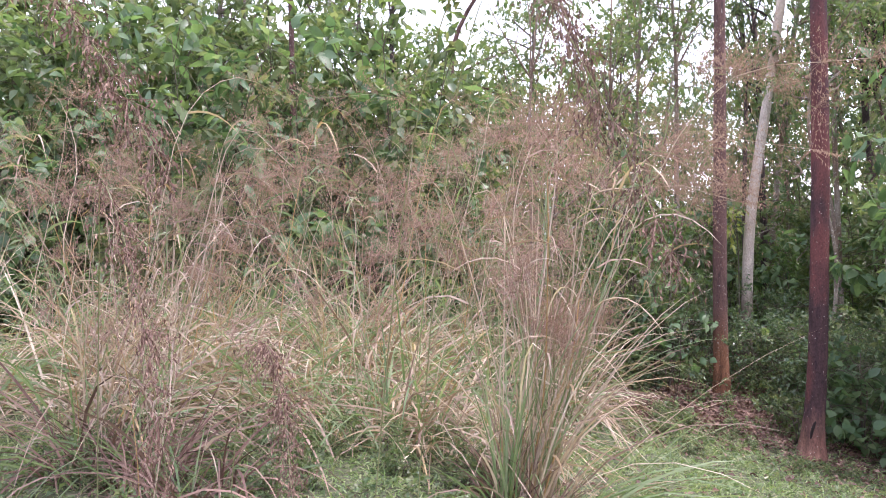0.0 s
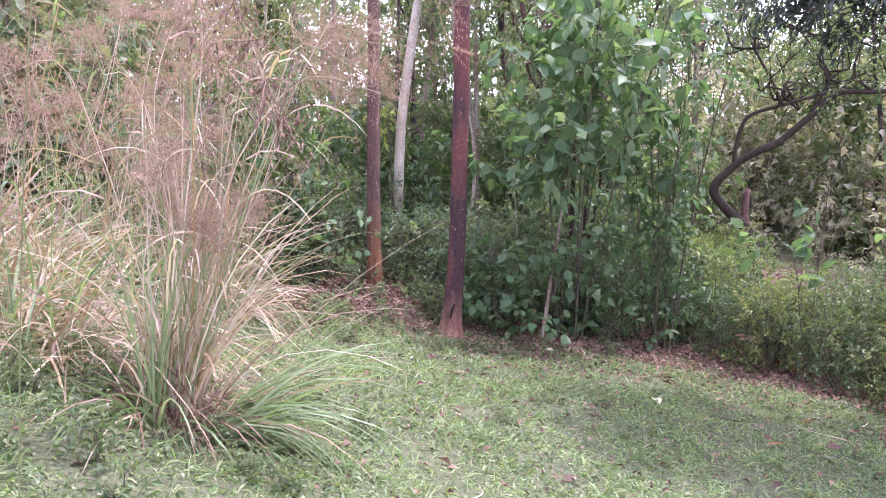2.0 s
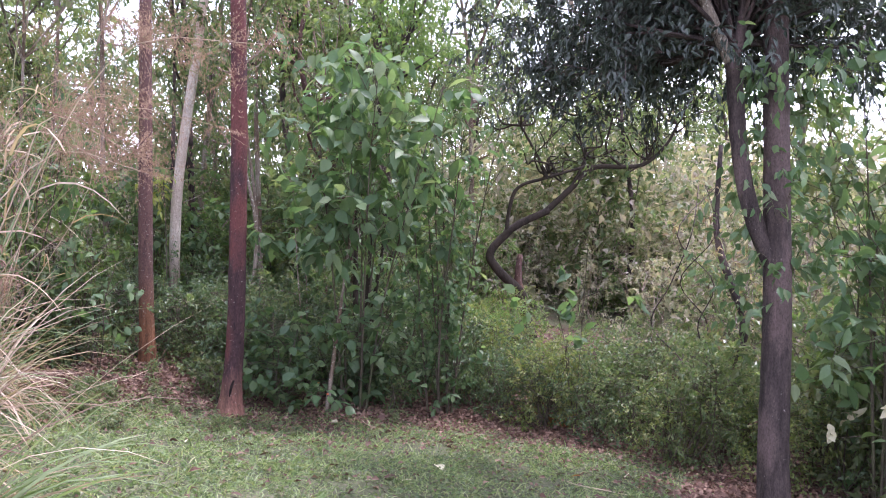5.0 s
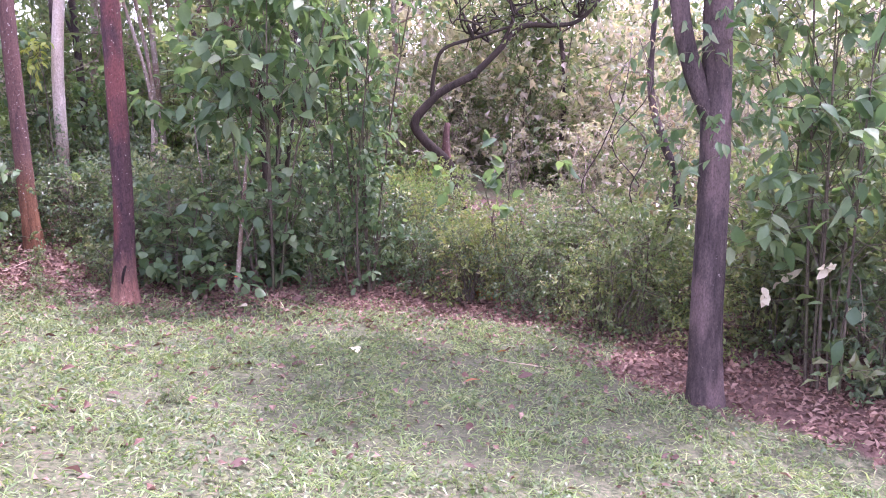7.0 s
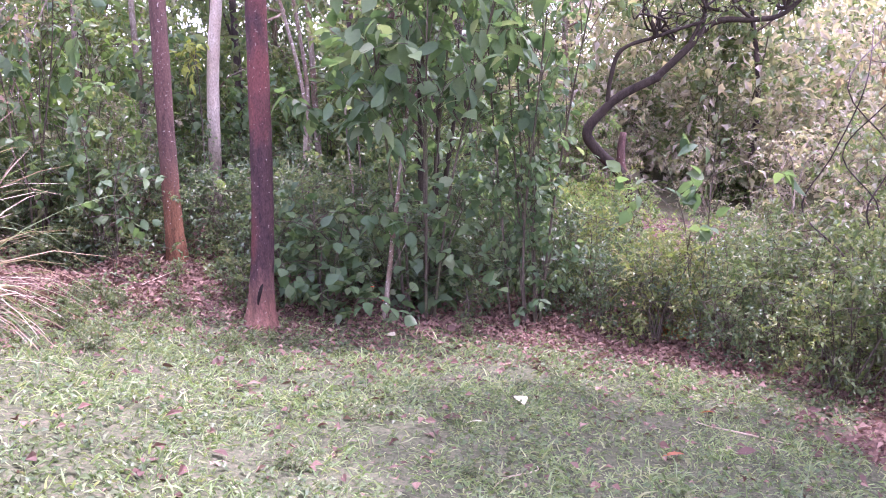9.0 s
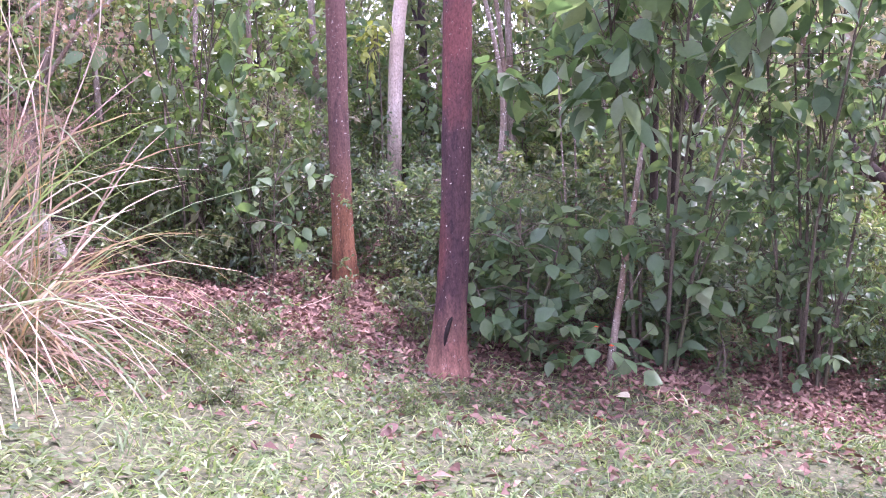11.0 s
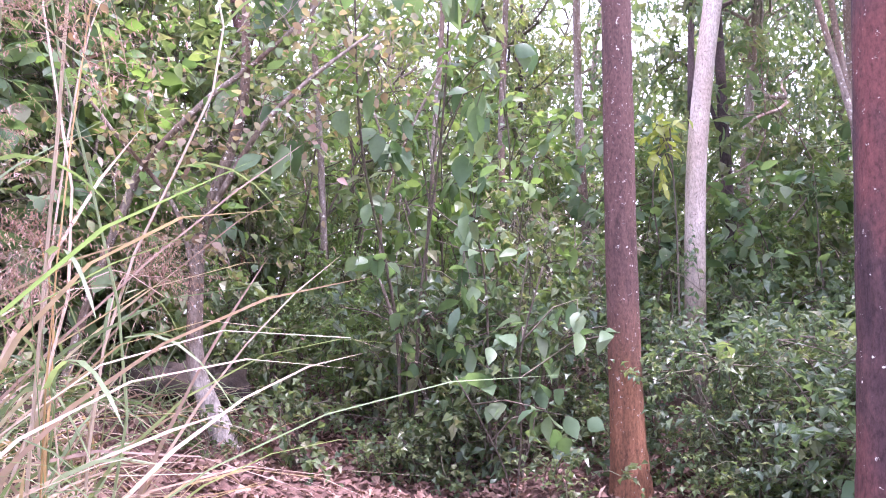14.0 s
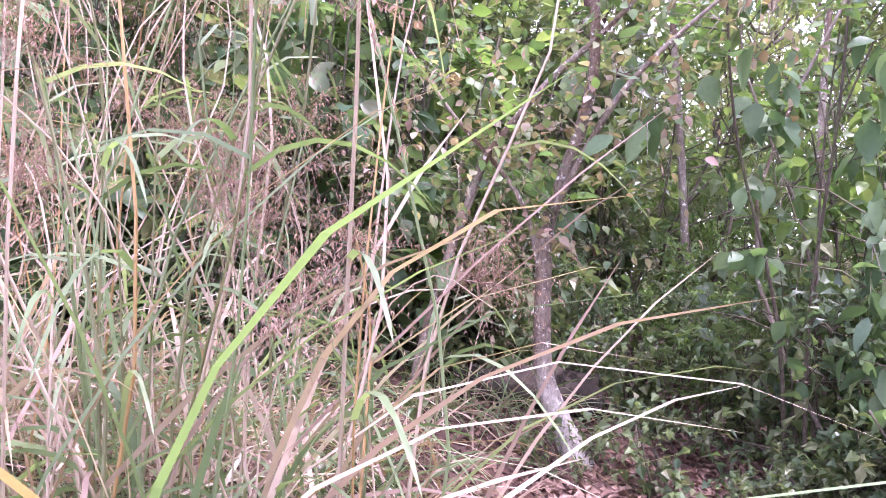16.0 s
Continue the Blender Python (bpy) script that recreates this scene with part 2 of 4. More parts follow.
def turf_amount(x, y):
    near = np.clip(0.5 + (edge_y(x) - y) * 0.55, 0, 1)
    near = near * (1 - sstep(7.0, 7.8, x) * (1 - sstep(4.8, 5.8, y)))
    return np.maximum(near, 0.6 * sstep(11, 15, np.hypot(x - 4, y - 4)))


# ---- mesh tools ----
class Soup:
    """Gathers vertices and faces for one mesh."""

    def __init__(self):
        self.v, self.f, self.n = [], [], 0

    def add(self, verts, faces):
        self.v.append(np.asarray(verts, float).reshape(-1, 3))
        self.f.extend((np.asarray(faces, int) + self.n).tolist())
        self.n += len(self.v[-1])
        return self

    def mesh(self, name, mat, smooth=False):
        me = bpy.data.meshes.new(name)
        me.from_pydata(np.concatenate(self.v).tolist(), [], self.f)
        me.materials.append(mat)
        if smooth:
            me.polygons.foreach_set("use_smooth", [True] * len(me.polygons))
        me.update()
        return me


def thing(name, x, y, label, category, group="", z=None, kind=""):
    e = new(name)
    e.empty_display_size = 0.2
    e.matrix_basis = pose(x, y, h(x, y) if z is None else z)
    return tagged(e, label, category, group, kind)


def part(name, soup, mat, parent, label="", smooth=False, kind=""):
    ob = new(name, soup.mesh(name, mat, smooth))
    ob.parent = parent
    return tagged(ob, label, kind=kind)


def unit(a):
    return a / np.maximum(np.linalg.norm(a, axis=-1, keepdims=True), 1e-9)


def tube(soup, pts, radii, sides=8, wobble=0.0, rng=None, cap=True):
    """A round stem through the points."""
    pts, radii = np.asarray(pts, float), np.asarray(radii, float)
    n = len(pts)
    tan = unit(np.gradient(pts, axis=0))
    ref = np.array([0.0, 1.0, 0.0]) if abs(tan[:, 2]).mean() > 0.6 else np.array([0.0, 0.0, 1.0])
    a = unit(np.cross(tan, ref))
    b = np.cross(tan, a)
    ang = np.linspace(0, 2 * np.pi, sides, endpoint=False)
    rr = radii[:, None] * np.ones(sides)
    if wobble:
        lob = rng.uniform(0, 6.28, 3)
        rr = rr * (1 + wobble * (np.sin(2 * ang + lob[0])[None] * 0.6 + np.sin(3 * ang + lob[1])[None] * 0.5 + rng.normal(0, 0.35, rr.shape)))
    v = pts[:, None] + rr[..., None] * (np.cos(ang)[None, :, None] * a[:, None] + np.sin(ang)[None, :, None] * b[:, None])
    i, k = np.meshgrid(np.arange(n - 1), np.arange(sides), indexing="ij")
    q = np.stack([i * sides + k, i * sides + (k + 1) % sides, (i + 1) * sides + (k + 1) % sides, (i + 1) * sides + k], -1).reshape(-1, 4)
    soup.add(v.reshape(-1, 3), q)
    if cap:
        soup.f.append([soup.n - sides + j for j in range(sides)])


def spline(ctrl, n):
    """A smooth line through control points."""
    c = np.asarray(ctrl, float)
    c = np.vstack([2 * c[0] - c[1], c, 2 * c[-1] - c[-2]])
    s = np.linspace(0, len(c) - 3 - 1e-6, n)
    i, u = s.astype(int), (s % 1)[:, None]
    p0, p1, p2, p3 = c[i], c[i + 1], c[i + 2], c[i + 3]
    return 0.5 * (2 * p1 + (p2 - p0) * u + (2 * p0 - 5 * p1 + 4 * p2 - p3) * u ** 2 + (3 * p1 - p0 - 3 * p2 + p3) * u ** 3)


def leaves(soup, pos, way, length, width, rng, fold=0.25, curl=0.25, round_tip=False):
    """Folded, curled leaves from their stalks' ends along way."""
    n = len(pos)
    if n == 0:
        return
    way = unit(way)
    side = unit(np.cross(way, rng.normal(0, 0.45, (n, 3)) + np.array([0, 0, 1.0])))
    up = np.cross(side, way)
    L = (length * rng.uniform(0.6, 1.2, n))[:, None]
    W = (width * rng.uniform(0.7, 1.2, n))[:, None]
    mid = pos + way * L * 0.5
    lift = up * W * fold
    if round_tip:
        rows, f = [pos], []
        for u, wd in ((0.16, 0.30), (0.38, 0.5), (0.62, 0.43), (0.85, 0.19)):
            m = pos + way * L * (u - 0.12 * curl * u * u) - up * L * curl * u * u
            rows += [m - side * W * wd + up * W * wd * fold, m, m + side * W * wd + up * W * wd * fold]
        rows.append(pos + way * L * (1 - 0.12 * curl) - up * L * curl * 1.05)
        v = np.stack(rows, 1)
        f += [[0, 2, 1], [0, 3, 2], [10, 11, 13], [11, 12, 13]]
        for q in (1, 4, 7):
            f += [[q, q + 1, q + 3], [q + 1, q + 4, q + 3], [q + 1, q + 2, q + 4], [q + 2, q + 5, q + 4]]
        f = np.array(f)
    else:
        v = np.stack([pos, mid - side * W * 0.5 + lift, mid - up * L * curl * 0.1, mid + side * W * 0.5 + lift, pos + way * L - up * L * curl], 1)
        f = np.array([[0, 2, 1], [0, 3, 2], [1, 2, 4], [2, 3, 4]])
    k = v.shape[1]
    soup.add(v.reshape(-1, 3), (f[None] + (np.arange(n) * k)[:, None, None]).reshape(-1, 3))


def blades(soup, pos, lean, length, width, rng, droop=0.5, seg=4):
    """Arching grass blades: pos (n,3), lean (n,3) first direction."""
    n = len(pos)
    d = unit(lean)
    side = unit(np.cross(d, rng.normal(0, 1, (n, 3)) + 1e-3))
    out = d * np.array([1, 1, 0.0])
    out = unit(out + rng.normal(0, 0.05, out.shape) * np.array([1, 1, 0]))
    L = np.asarray(length)[:, None] / seg
    dr = np.asarray(droop) * np.ones(n)
    p, rows = np.array(pos, float), []
    for s in range(seg + 1):
        w = np.asarray(width)[:, None] * np.ones((n, 1)) * (1.0 if s < seg * 0.6 else 0.65 if s < seg else 0.0)
        rows += [p - side * w * 0.5, p + side * w * 0.5] if s < seg else [p]
        a = (dr / seg * (0.6 + s * 0.8 / seg) * 2.0)[:, None]
        d = unit(d * np.cos(a) + (out * 0.55 - np.array([0, 0, 1.0])) * np.sin(a))
        p = p + d * L
    v = np.stack(rows, 1)
    k = v.shape[1]
    f = []
    for s in range(seg - 1):
        f += [[2 * s, 2 * s + 1, 2 * s + 3], [2 * s, 2 * s + 3, 2 * s + 2]]
    f.append([2 * seg - 2, 2 * seg - 1, 2 * seg])
    f = np.array(f)
    soup.add(v.reshape(-1, 3), (f[None] + (np.arange(n) * k)[:, None, None]).reshape(-1, 3))


def twigs(leaf_soup, twig_soup, anchors, outward, rng, per=5, reach=0.5, n_leaf=8, length=0.09, width=0.04, droop=0.5, thick=0.004, rise=0.2, **kw):
    """From each anchor a spray of twigs with leaves along them."""
    anchors, outward = np.repeat(anchors, per, 0), np.repeat(outward, per, 0)
    n = len(anchors)
    d = unit(unit(outward) * 0.7 + rng.normal(0, 0.75, (n, 3)) + np.array([0, 0, rise]))
    reach_n = (reach * rng.uniform(0.4, 1.15, n))[:, None]
    tip = anchors + d * reach_n - np.array([0, 0, 1.0]) * reach_n ** 2 * 0.25
    if twig_soup is not None:
        a = unit(np.cross(d, np.array([0.3, 0.2, 1.0])))
        b = np.cross(d, a)
        v = np.stack([anchors + a * thick, anchors - a * thick * 0.5 + b * thick * 0.87, anchors - a * thick * 0.5 - b * thick * 0.87, tip], 1)
        f = np.array([[0, 1, 3], [1, 2, 3], [2, 0, 3]])
        twig_soup.add(v.reshape(-1, 3), (f[None] + (np.arange(n) * 4)[:, None, None]).reshape(-1, 3))
    u = np.tile(np.linspace(0.25, 1.0, n_leaf), n)[:, None] + rng.normal(0, 0.04, (n * n_leaf, 1))
    A, T, D = np.repeat(anchors, n_leaf, 0), np.repeat(tip, n_leaf, 0), np.repeat(d, n_leaf, 0)
    pos = A + (T - A) * u
    ld = unit(D * 0.5 + rng.normal(0, 0.6, D.shape) - np.array([0, 0, droop]))
    leaves(leaf_soup, pos, ld, length, width, rng, **kw)


# ---- ground ----
def build_ground():
    near = np.arange(-12, 24.01, 0.2)
    ax = np.concatenate([-np.geomspace(3000, 13, 24), near, np.geomspace(25, 3000, 24)])
    X, Y = np.meshgrid(ax, ax, indexing="ij")
    Z = land(X, Y)
    n = len(ax)
    i, k = np.meshgrid(np.arange(n - 1), np.arange(n - 1), indexing="ij")
    q = np.stack([i * n + k, (i + 1) * n + k, (i + 1) * n + k + 1, i * n + k + 1], -1).reshape(-1, 4)
    s = Soup().add(np.stack([X, Y, Z], -1).reshape(-1, 3), q)
    ob = new("ground", s.mesh("ground", M_GROUND, True))
    at = ob.data.attributes.new("turf", "FLOAT", "POINT")
    at.data.foreach_set("value", turf_amount(X, Y).reshape(-1).astype(np.float32))
    tagged(ob, "sloping forest clearing floor of short grass, bare soil and brown leaf litter", "ground", kind="structure")


build_ground()


def scatter(rng, n, x0, x1, y0, y1, keep):
    out = np.zeros((0, 2))
    while len(out) < n:
        p = np.stack([rng.uniform(x0, x1, n * 2), rng.uniform(y0, y1, n * 2)], 1)
        out = np.vstack([out, p[keep(p[:, 0], p[:, 1]) > rng.uniform(0, 1, n * 2)]])
    return out[:n]


def build_turf():
    rng = np.random.default_rng(3)

    def clump(x, y):
        w = np.sin(3.1 * x + 1.3 * np.sin(2.3 * y)) * np.sin(2.7 * y + 1.1 * np.sin(3.3 * x)) + 0.6 * np.sin(7.1 * x + 2 * np.sin(5 * y)) * np.sin(6.3 * y)
        return 0.25 + 0.75 * sstep(-0.7, 0.4, w)

    p = np.vstack([scatter(rng, 200000, -3, 9.0, 1.8, 11, lambda x, y: turf_amount(x, y) ** 1.4 * clump(x, y)),
                   scatter(rng, 50000, -8, 9.0, -5, 1.8, lambda x, y: turf_amount(x, y) * clump(x, y))])
    pos = np.column_stack([p, land(p[:, 0], p[:, 1]) - 0.005])
    lean = rng.normal(0, 0.6, (len(p), 3)) + np.array([0, 0, 0.75])
    lean[:, 2] = abs(lean[:, 2])
    s = Soup()
    size = 0.5 + clump(p[:, 0] * 1.3 + 2, p[:, 1] * 1.3)
    blades(s, pos, lean, np.minimum(rng.gamma(3.0, 0.024, len(p)) * size, 0.15), rng.uniform(0.005, 0.013, len(p)), rng, droop=rng.uniform(0.3, 1.5, len(p)), seg=2)
    q = scatter(rng, 15000, -2.5, 8.8, 2.0, 10.8, lambda x, y: turf_amount(x, y) * (1.05 - clump(x * 0.7 + 5, y * 0.7)))
    d = rng.normal(0, 1, (len(q), 3)) * np.array([1, 1, 0.35])
    w = Soup()
    leaves(w, np.column_stack([q, land(q[:, 0], q[:, 1]) + rng.uniform(0.01, 0.06, len(q))]), d, 0.05, 0.034, rng)
    tagged(new("ground_cover_weed", w.mesh("ground_cover_weed", L_MID)), "tiny round-leaved green weeds mixed into the turf", "weeds", kind="stuff")
    tagged(new("short_grass", s.mesh("short_grass", L_TURF)), "short trodden pale green grass over the clearing", "grass", kind="stuff")


build_turf()


def build_litter():
    rng = np.random.default_rng(4)
    p = np.vstack([scatter(rng, 16000, -3, 14, 1.5, 17, lambda x, y: np.where((y > edge_y(x) - 0.5) | ((x > 7.4) & (y < 5.2)), 1.0, 0.09)),
                   scatter(rng, 17000, 0.8, 9, 4, 12.6, lambda x, y: np.where((y > edge_y(x) - 0.4), 1.0, 0.03 + 0.4 * sstep(-2.2, -0.3, y - edge_y(x))))])
    p = np.vstack([p, scatter(rng, 3000, 7.0, 10.0, 0.5, 5.6, lambda x, y: sstep(7.0, 7.7, x))])
    pos = np.column_stack([p, land(p[:, 0], p[:, 1]) + rng.uniform(0.004, 0.035, len(p))])
    d = rng.normal(0, 1, (len(p), 3)) * np.array([1, 1, 0.25])
    s = Soup()
    leaves(s, pos, d, 0.085 * rng.uniform(0.5, 1.3, len(p)), 0.05 * rng.uniform(0.6, 1.2, len(p)), rng, fold=0.3, curl=0.25)
    tagged(new("leaf_litter", s.mesh("leaf_litter", L_BROWN)), "dry red-brown fallen leaves under the trees", "leaf litter", kind="stuff")


build_litter()


# ---- shrubs, built once and copied ----
def shrub(name, label, category, rng, height, spread, mat, stems=3, anchors=26, leaf=(0.07, 0.035), per=5, n_leaf=8, droop=0.3, low=0.15, reach=0.35, stem_mat=None, **kw):
    e = thing(name, 0, 0, label, category, z=-50)
    fol, tw = Soup(), Soup()
    for i in range(stems):
        a = rng.uniform(0, 6.28)
        r = spread * rng.uniform(0.2, 0.75)
        top = np.array([math.cos(a) * r, math.sin(a) * r, height * rng.uniform(0.7, 1.0)])
        line = spline([(rng.normal(0, 0.04), rng.normal(0, 0.04), -0.05), top * [0.35, 0.35, 0.4] + rng.normal(0, 0.05 + height * 0.03, 3), top * [0.7, 0.7, 0.75] + rng.normal(0, 0.06 + height * 0.04, 3), top], 12)
        s = Soup()
        tube(s, line, np.linspace(0.008, 0.0025, 12) * (1 + height * 0.2), 6, cap=False)
        k = np.maximum(rng.integers(0, 12, anchors // stems), int(low * 12))
        an = line[k] + rng.normal(0, 1, (len(k), 3)) * np.array([spread * 0.33, spread * 0.33, height * 0.09])
        an[:, 2] = np.maximum(an[:, 2], 0.03)
        for q in range(len(k)):
            tube(tw, [line[k[q]], (line[k[q]] + an[q]) / 2 + [0, 0, 0.02], an[q]], [0.005, 0.004, 0.003], 4, cap=False)
        twigs(fol, tw, an, an - np.array([0, 0, height * 0.4]), rng, per=per, reach=reach, n_leaf=n_leaf, length=leaf[0], width=leaf[1], droop=droop, thick=0.0025, **kw)
        part("stem", s, stem_mat or M_THIN, e, smooth=True)
    part("twig_spray", tw, stem_mat or M_THIN, e, kind="stuff")
    part("foliage", fol, mat, e, smooth=bool(kw.get("round_tip")), kind="stuff")
    return e


def drop_all(protos):
    """Remove the patterns once they have been copied."""
    for e in protos:
        for o in (*e.children_recursive, e):
            bpy.data.objects.remove(o)


RNG = np.random.default_rng(11)


def plant(protos, places, group, tilt=6, size=(0.8, 1.25)):
    for x, y in places:
        e = protos[RNG.integers(len(protos))]
        k = RNG.uniform(*size)
        m = pose(x, y, h(x, y) - 0.01, RNG.uniform(-tilt, tilt), RNG.uniform(-tilt, tilt), RNG.uniform(0, 360)) @ Matrix.Diagonal((k, k, k * RNG.uniform(0.85, 1.15), 1))
        tagged(copy_thing(e, m), group=group)


# trunks and open stretches of litter that stay free of bushes: x, y, radius
KEEP = [(12.3, 12.6, 2.0), (13.4, 11.6, 1.8), (11.0, 10.9, 1.7), (12.2, 11.0, 1.8), (9.9, 9.6, 1.3), (14.3, 10.9, 1.3), (0.9, 11.9, 0.8), (2.1, 14.0, 1.3), (1.1, 13.7, 1.0), (2.9, 15.0, 1.2), (3.6, 13.6, 0.9), (4.31, 9.02, 0.45), (3.95, 11.4, 0.55), (1.48, 11.35, 0.5), (7.42, 3.86, 0.5), (2.6, 10.2, 1.0), (3.5, 10.4, 0.8), (2.2, 11.6, 0.5), (1.9, 9.5, 0.9), (6.3, 9.1, 0.5), (7.3, 8.6, 0.5), (4.6, 9.9, 0.4), (1.5, 10.3, 0.8), (4.3, 12.2, 0.5), (4.7, 12.8, 0.5)]


def clear_of(x, y, margin=0.0):
    return all(math.hypot(x - a, y - b) > r + margin for a, b, r in KEEP)


def spots(rng, n, x0, x1, y0, y1, inset, gap, margin=0.0):
    """Places behind the edge of the clearing, no two nearer than gap."""
    out = []
    for _ in range(n * 60):
        x, y = rng.uniform(x0, x1), rng.uniform(y0, y1)
        if y < edge_y(x) + inset and not x > 9.2 + inset:
            continue
        if clear_of(x, y, margin) and all(math.hypot(x - a, y - b) > gap for a, b in out):
            out.append((x, y))
        if len(out) >= n:
            break
    return out


def build_undergrowth():
    r = np.random.default_rng(21)
    dark = [shrub("shrub", "dark green leafy understorey shrub rooted in leaf litter", "shrub", r, 1.1, 0.65, L_DARK, 4, 32, (0.085, 0.048), per=4, n_leaf=7, droop=0.05, low=0.05) for _ in range(4)]
    fine = [shrub("shrub", "dark green small-leaved understorey shrub", "shrub", r, 1.3, 0.7, m, 5, 40, (0.058, 0.032), per=4, n_leaf=9, droop=0.0, low=0.05, reach=0.42) for m in (L_DARK, L_MID, L_DARK)]
    mid = [shrub("shrub", "mid-green leafy forest shrub with thin stems", "shrub", r, 2.0, 0.85, L_MID, 4, 40, (0.12, 0.07), per=4, n_leaf=6, droop=0.05, low=0.08) for _ in range(4)]
    tall = [shrub("tall_shrub", "tall slender green shrub under the trees", "shrub", r, 3.6, 0.95, L_MID, 4, 56, (0.16, 0.088), per=4, n_leaf=6, droop=0.15, reach=0.45) for _ in range(4)]
    broad = [shrub("broadleaf_shrub", "tall shrub with large drooping glossy leaves", "shrub", r, 3.0, 0.85, L_BIG, 3, 34, (0.185, 0.10), per=3, n_leaf=5, droop=0.3, reach=0.45, round_tip=True) for _ in range(3)]
    herb = [shrub("herb", "low bright green weedy herb in the shade", "herb", r, 0.42, 0.28, L_MID, 3, 12, (0.075, 0.05), per=4, n_leaf=5, reach=0.2, droop=0.0) for _ in range(3)]
    lush = [shrub("weed_bush", "yellow-green feathery weed thicket bush", "bush", r, 1.2, 0.75, m, 6, 40, (0.09, 0.042), per=4, n_leaf=7, droop=0.1, reach=0.4) for m in (L_BRIGHT, L_MID, L_SUN, L_BRIGHT)]
    scrub = [shrub("dry_scrub_bush", "dry straw-coloured scrub bush on the hillside", "bush", r, 2.2, 1.0, L_SCRUB, 6, 42, (0.095, 0.045), stem_mat=M_PALE, per=4, n_leaf=7, droop=0.1) for _ in range(4)]
    brown = [shrub("dry_shrub", "half-dead shrub with browned curling leaves", "shrub", r, 2.1, 0.9, L_DRY, 5, 40, (0.09, 0.055), stem_mat=M_PALE, per=4, n_leaf=5, droop=0.2, reach=0.45, round_tip=True) for _ in range(2)]
    cane = [shrub("thin_sapling", "thin upright sapling with few leaves", "sapling", r, 4.2, 0.5, L_MID, 2, 22, (0.14, 0.075), per=3, n_leaf=6, low=0.2, droop=0.3, stem_mat=M_PALE) for _ in range(4)]
    weedy = [shrub("weed_bush", "mid-green tangled weed bush with fine stems", "bush", r, 1.3, 0.7, L_MID, 6, 40, (0.085, 0.04), per=4, n_leaf=7, droop=0.1, reach=0.36) for _ in range(3)]
    plant(dark, spots(r, 26, 4.6, 9.0, 9.3, 13, 0.8, 0.62), "understorey shrubs")
    plant(dark, spots(r, 15, -1.5, 6, 11.8, 15, 0.9, 0.75, 0.15), "understorey shrubs")
    glow = [shrub("sunlit_shrub", "sunlit fresh green shrub deeper in the wood", "shrub", r, 2.4, 0.9, L_SUN, 4, 34, (0.12, 0.065), per=4, n_leaf=7, droop=0.1) for _ in range(3)]
    plant(glow, spots(r, 40, -9, 14, 13.0, 20, 3.0, 1.2, 0.3), "sunlit shrubs", size=(0.8, 1.5))
    plant(mid, spots(r, 26, -8, 10, 10.8, 18, 1.7, 1.0, 0.3), "understorey shrubs")
    plant(broad, spots(r, 12, -7, 9.5, 10.8, 15.5, 1.5, 1.3, 0.3), "broadleaf shrubs")
    plant(tall, spots(r, 34, -10, 13, 12.0, 23, 3.0, 1.3, 0.4), "tall shrubs")
    plant(broad + mid, spots(r, 24, -9, 0.3, 10.2, 13.5, 0.8, 0.8, 0.2), "shrubs behind the grass", size=(0.9, 1.5))
    plant(tall, spots(r, 14, -10, 1.0, 11.8, 15, 1.5, 1.1, 0.3), "shrubs behind the grass", size=(1.0, 1.5))
    plant(brown + scrub, [(-0.3, 10.9), (3.9, 14.2), (3.0, 16.2), (0.8, 15.6)], "dry bushes round the crooked tree", size=(0.75, 1.05))
    plant(glow + herb, [(0.2, 12.9), (0.7, 13.6), (1.4, 13.2), (2.0, 13.0), (1.0, 14.3), (2.4, 14.2), (0.0, 14.0), (3.0, 14.3), (1.7, 14.8)], "sunlit low growth", size=(0.4, 0.65))
    plant(dark, [(6.35, 9.55), (6.95, 9.45), (6.6, 9.9), (8.1, 8.5), (7.9, 9.2), (5.5, 9.75)], "understorey shrubs", size=(0.6, 0.9))
    plant(cane, spots(r, 16, -3, 13, 9.8, 18, 0.9, 0.6, 0.1), "thin saplings", 5, (0.7, 1.2))
    plant(herb, spots(r, 30, 0.5, 9, 8.8, 13, 0.0, 0.3, -0.75), "low herbs", size=(0.5, 1.1))
    plant(herb, [(x, y) for x, y in zip(r.uniform(-2.2, 1.9, 40), r.uniform(2.6, 5.6, 40))], "low herbs", size=(0.3, 0.6))
    plant(herb, [(x, y) for x, y in zip(r.uniform(2.4, 6.5, 9), r.uniform(3.4, 8.6, 9))], "low herbs", size=(0.2, 0.36))
    plant(herb, [(x, y) for x, y in zip(r.uniform(2.4, 4.4, 24), r.uniform(8.0, 10.0, 24)) if math.hypot(x - 4.31, y - 9.02) > 0.2], "low herbs", size=(0.22, 0.5))
    plant(herb, [(x, y) for x, y in zip(r.uniform(1.7, 4.6, 8), r.uniform(11.7, 12.8, 8))], "low herbs", size=(0.6, 1.15))
    plant(herb, [(x, y) for x, y in zip(r.uniform(0.2, 1.2, 9), r.uniform(7.4, 8.2, 9))], "low herbs", size=(0.6, 1.0))
    plant(lush, [(x, y) for x, y in zip(r.uniform(8.6, 11.5, 18), r.uniform(8.0, 11.5, 18))], "weed thicket", size=(0.6, 1.0))
    plant(weedy, spots(r, 12, 8.6, 14, 4.2, 11.5, 0.6, 0.8), "weed thicket", size=(0.7, 1.15))
    plant(lush, spots(r, 30, 8.0, 14, 4.2, 10.5, 0.35, 0.52), "weed thicket", size=(0.6, 1.05))
    plant(herb, [(x, y) for x, y in zip(r.uniform(0.2, 3.6, 20), r.uniform(12.2, 14.8, 20))], "low herbs", size=(0.8, 1.4))
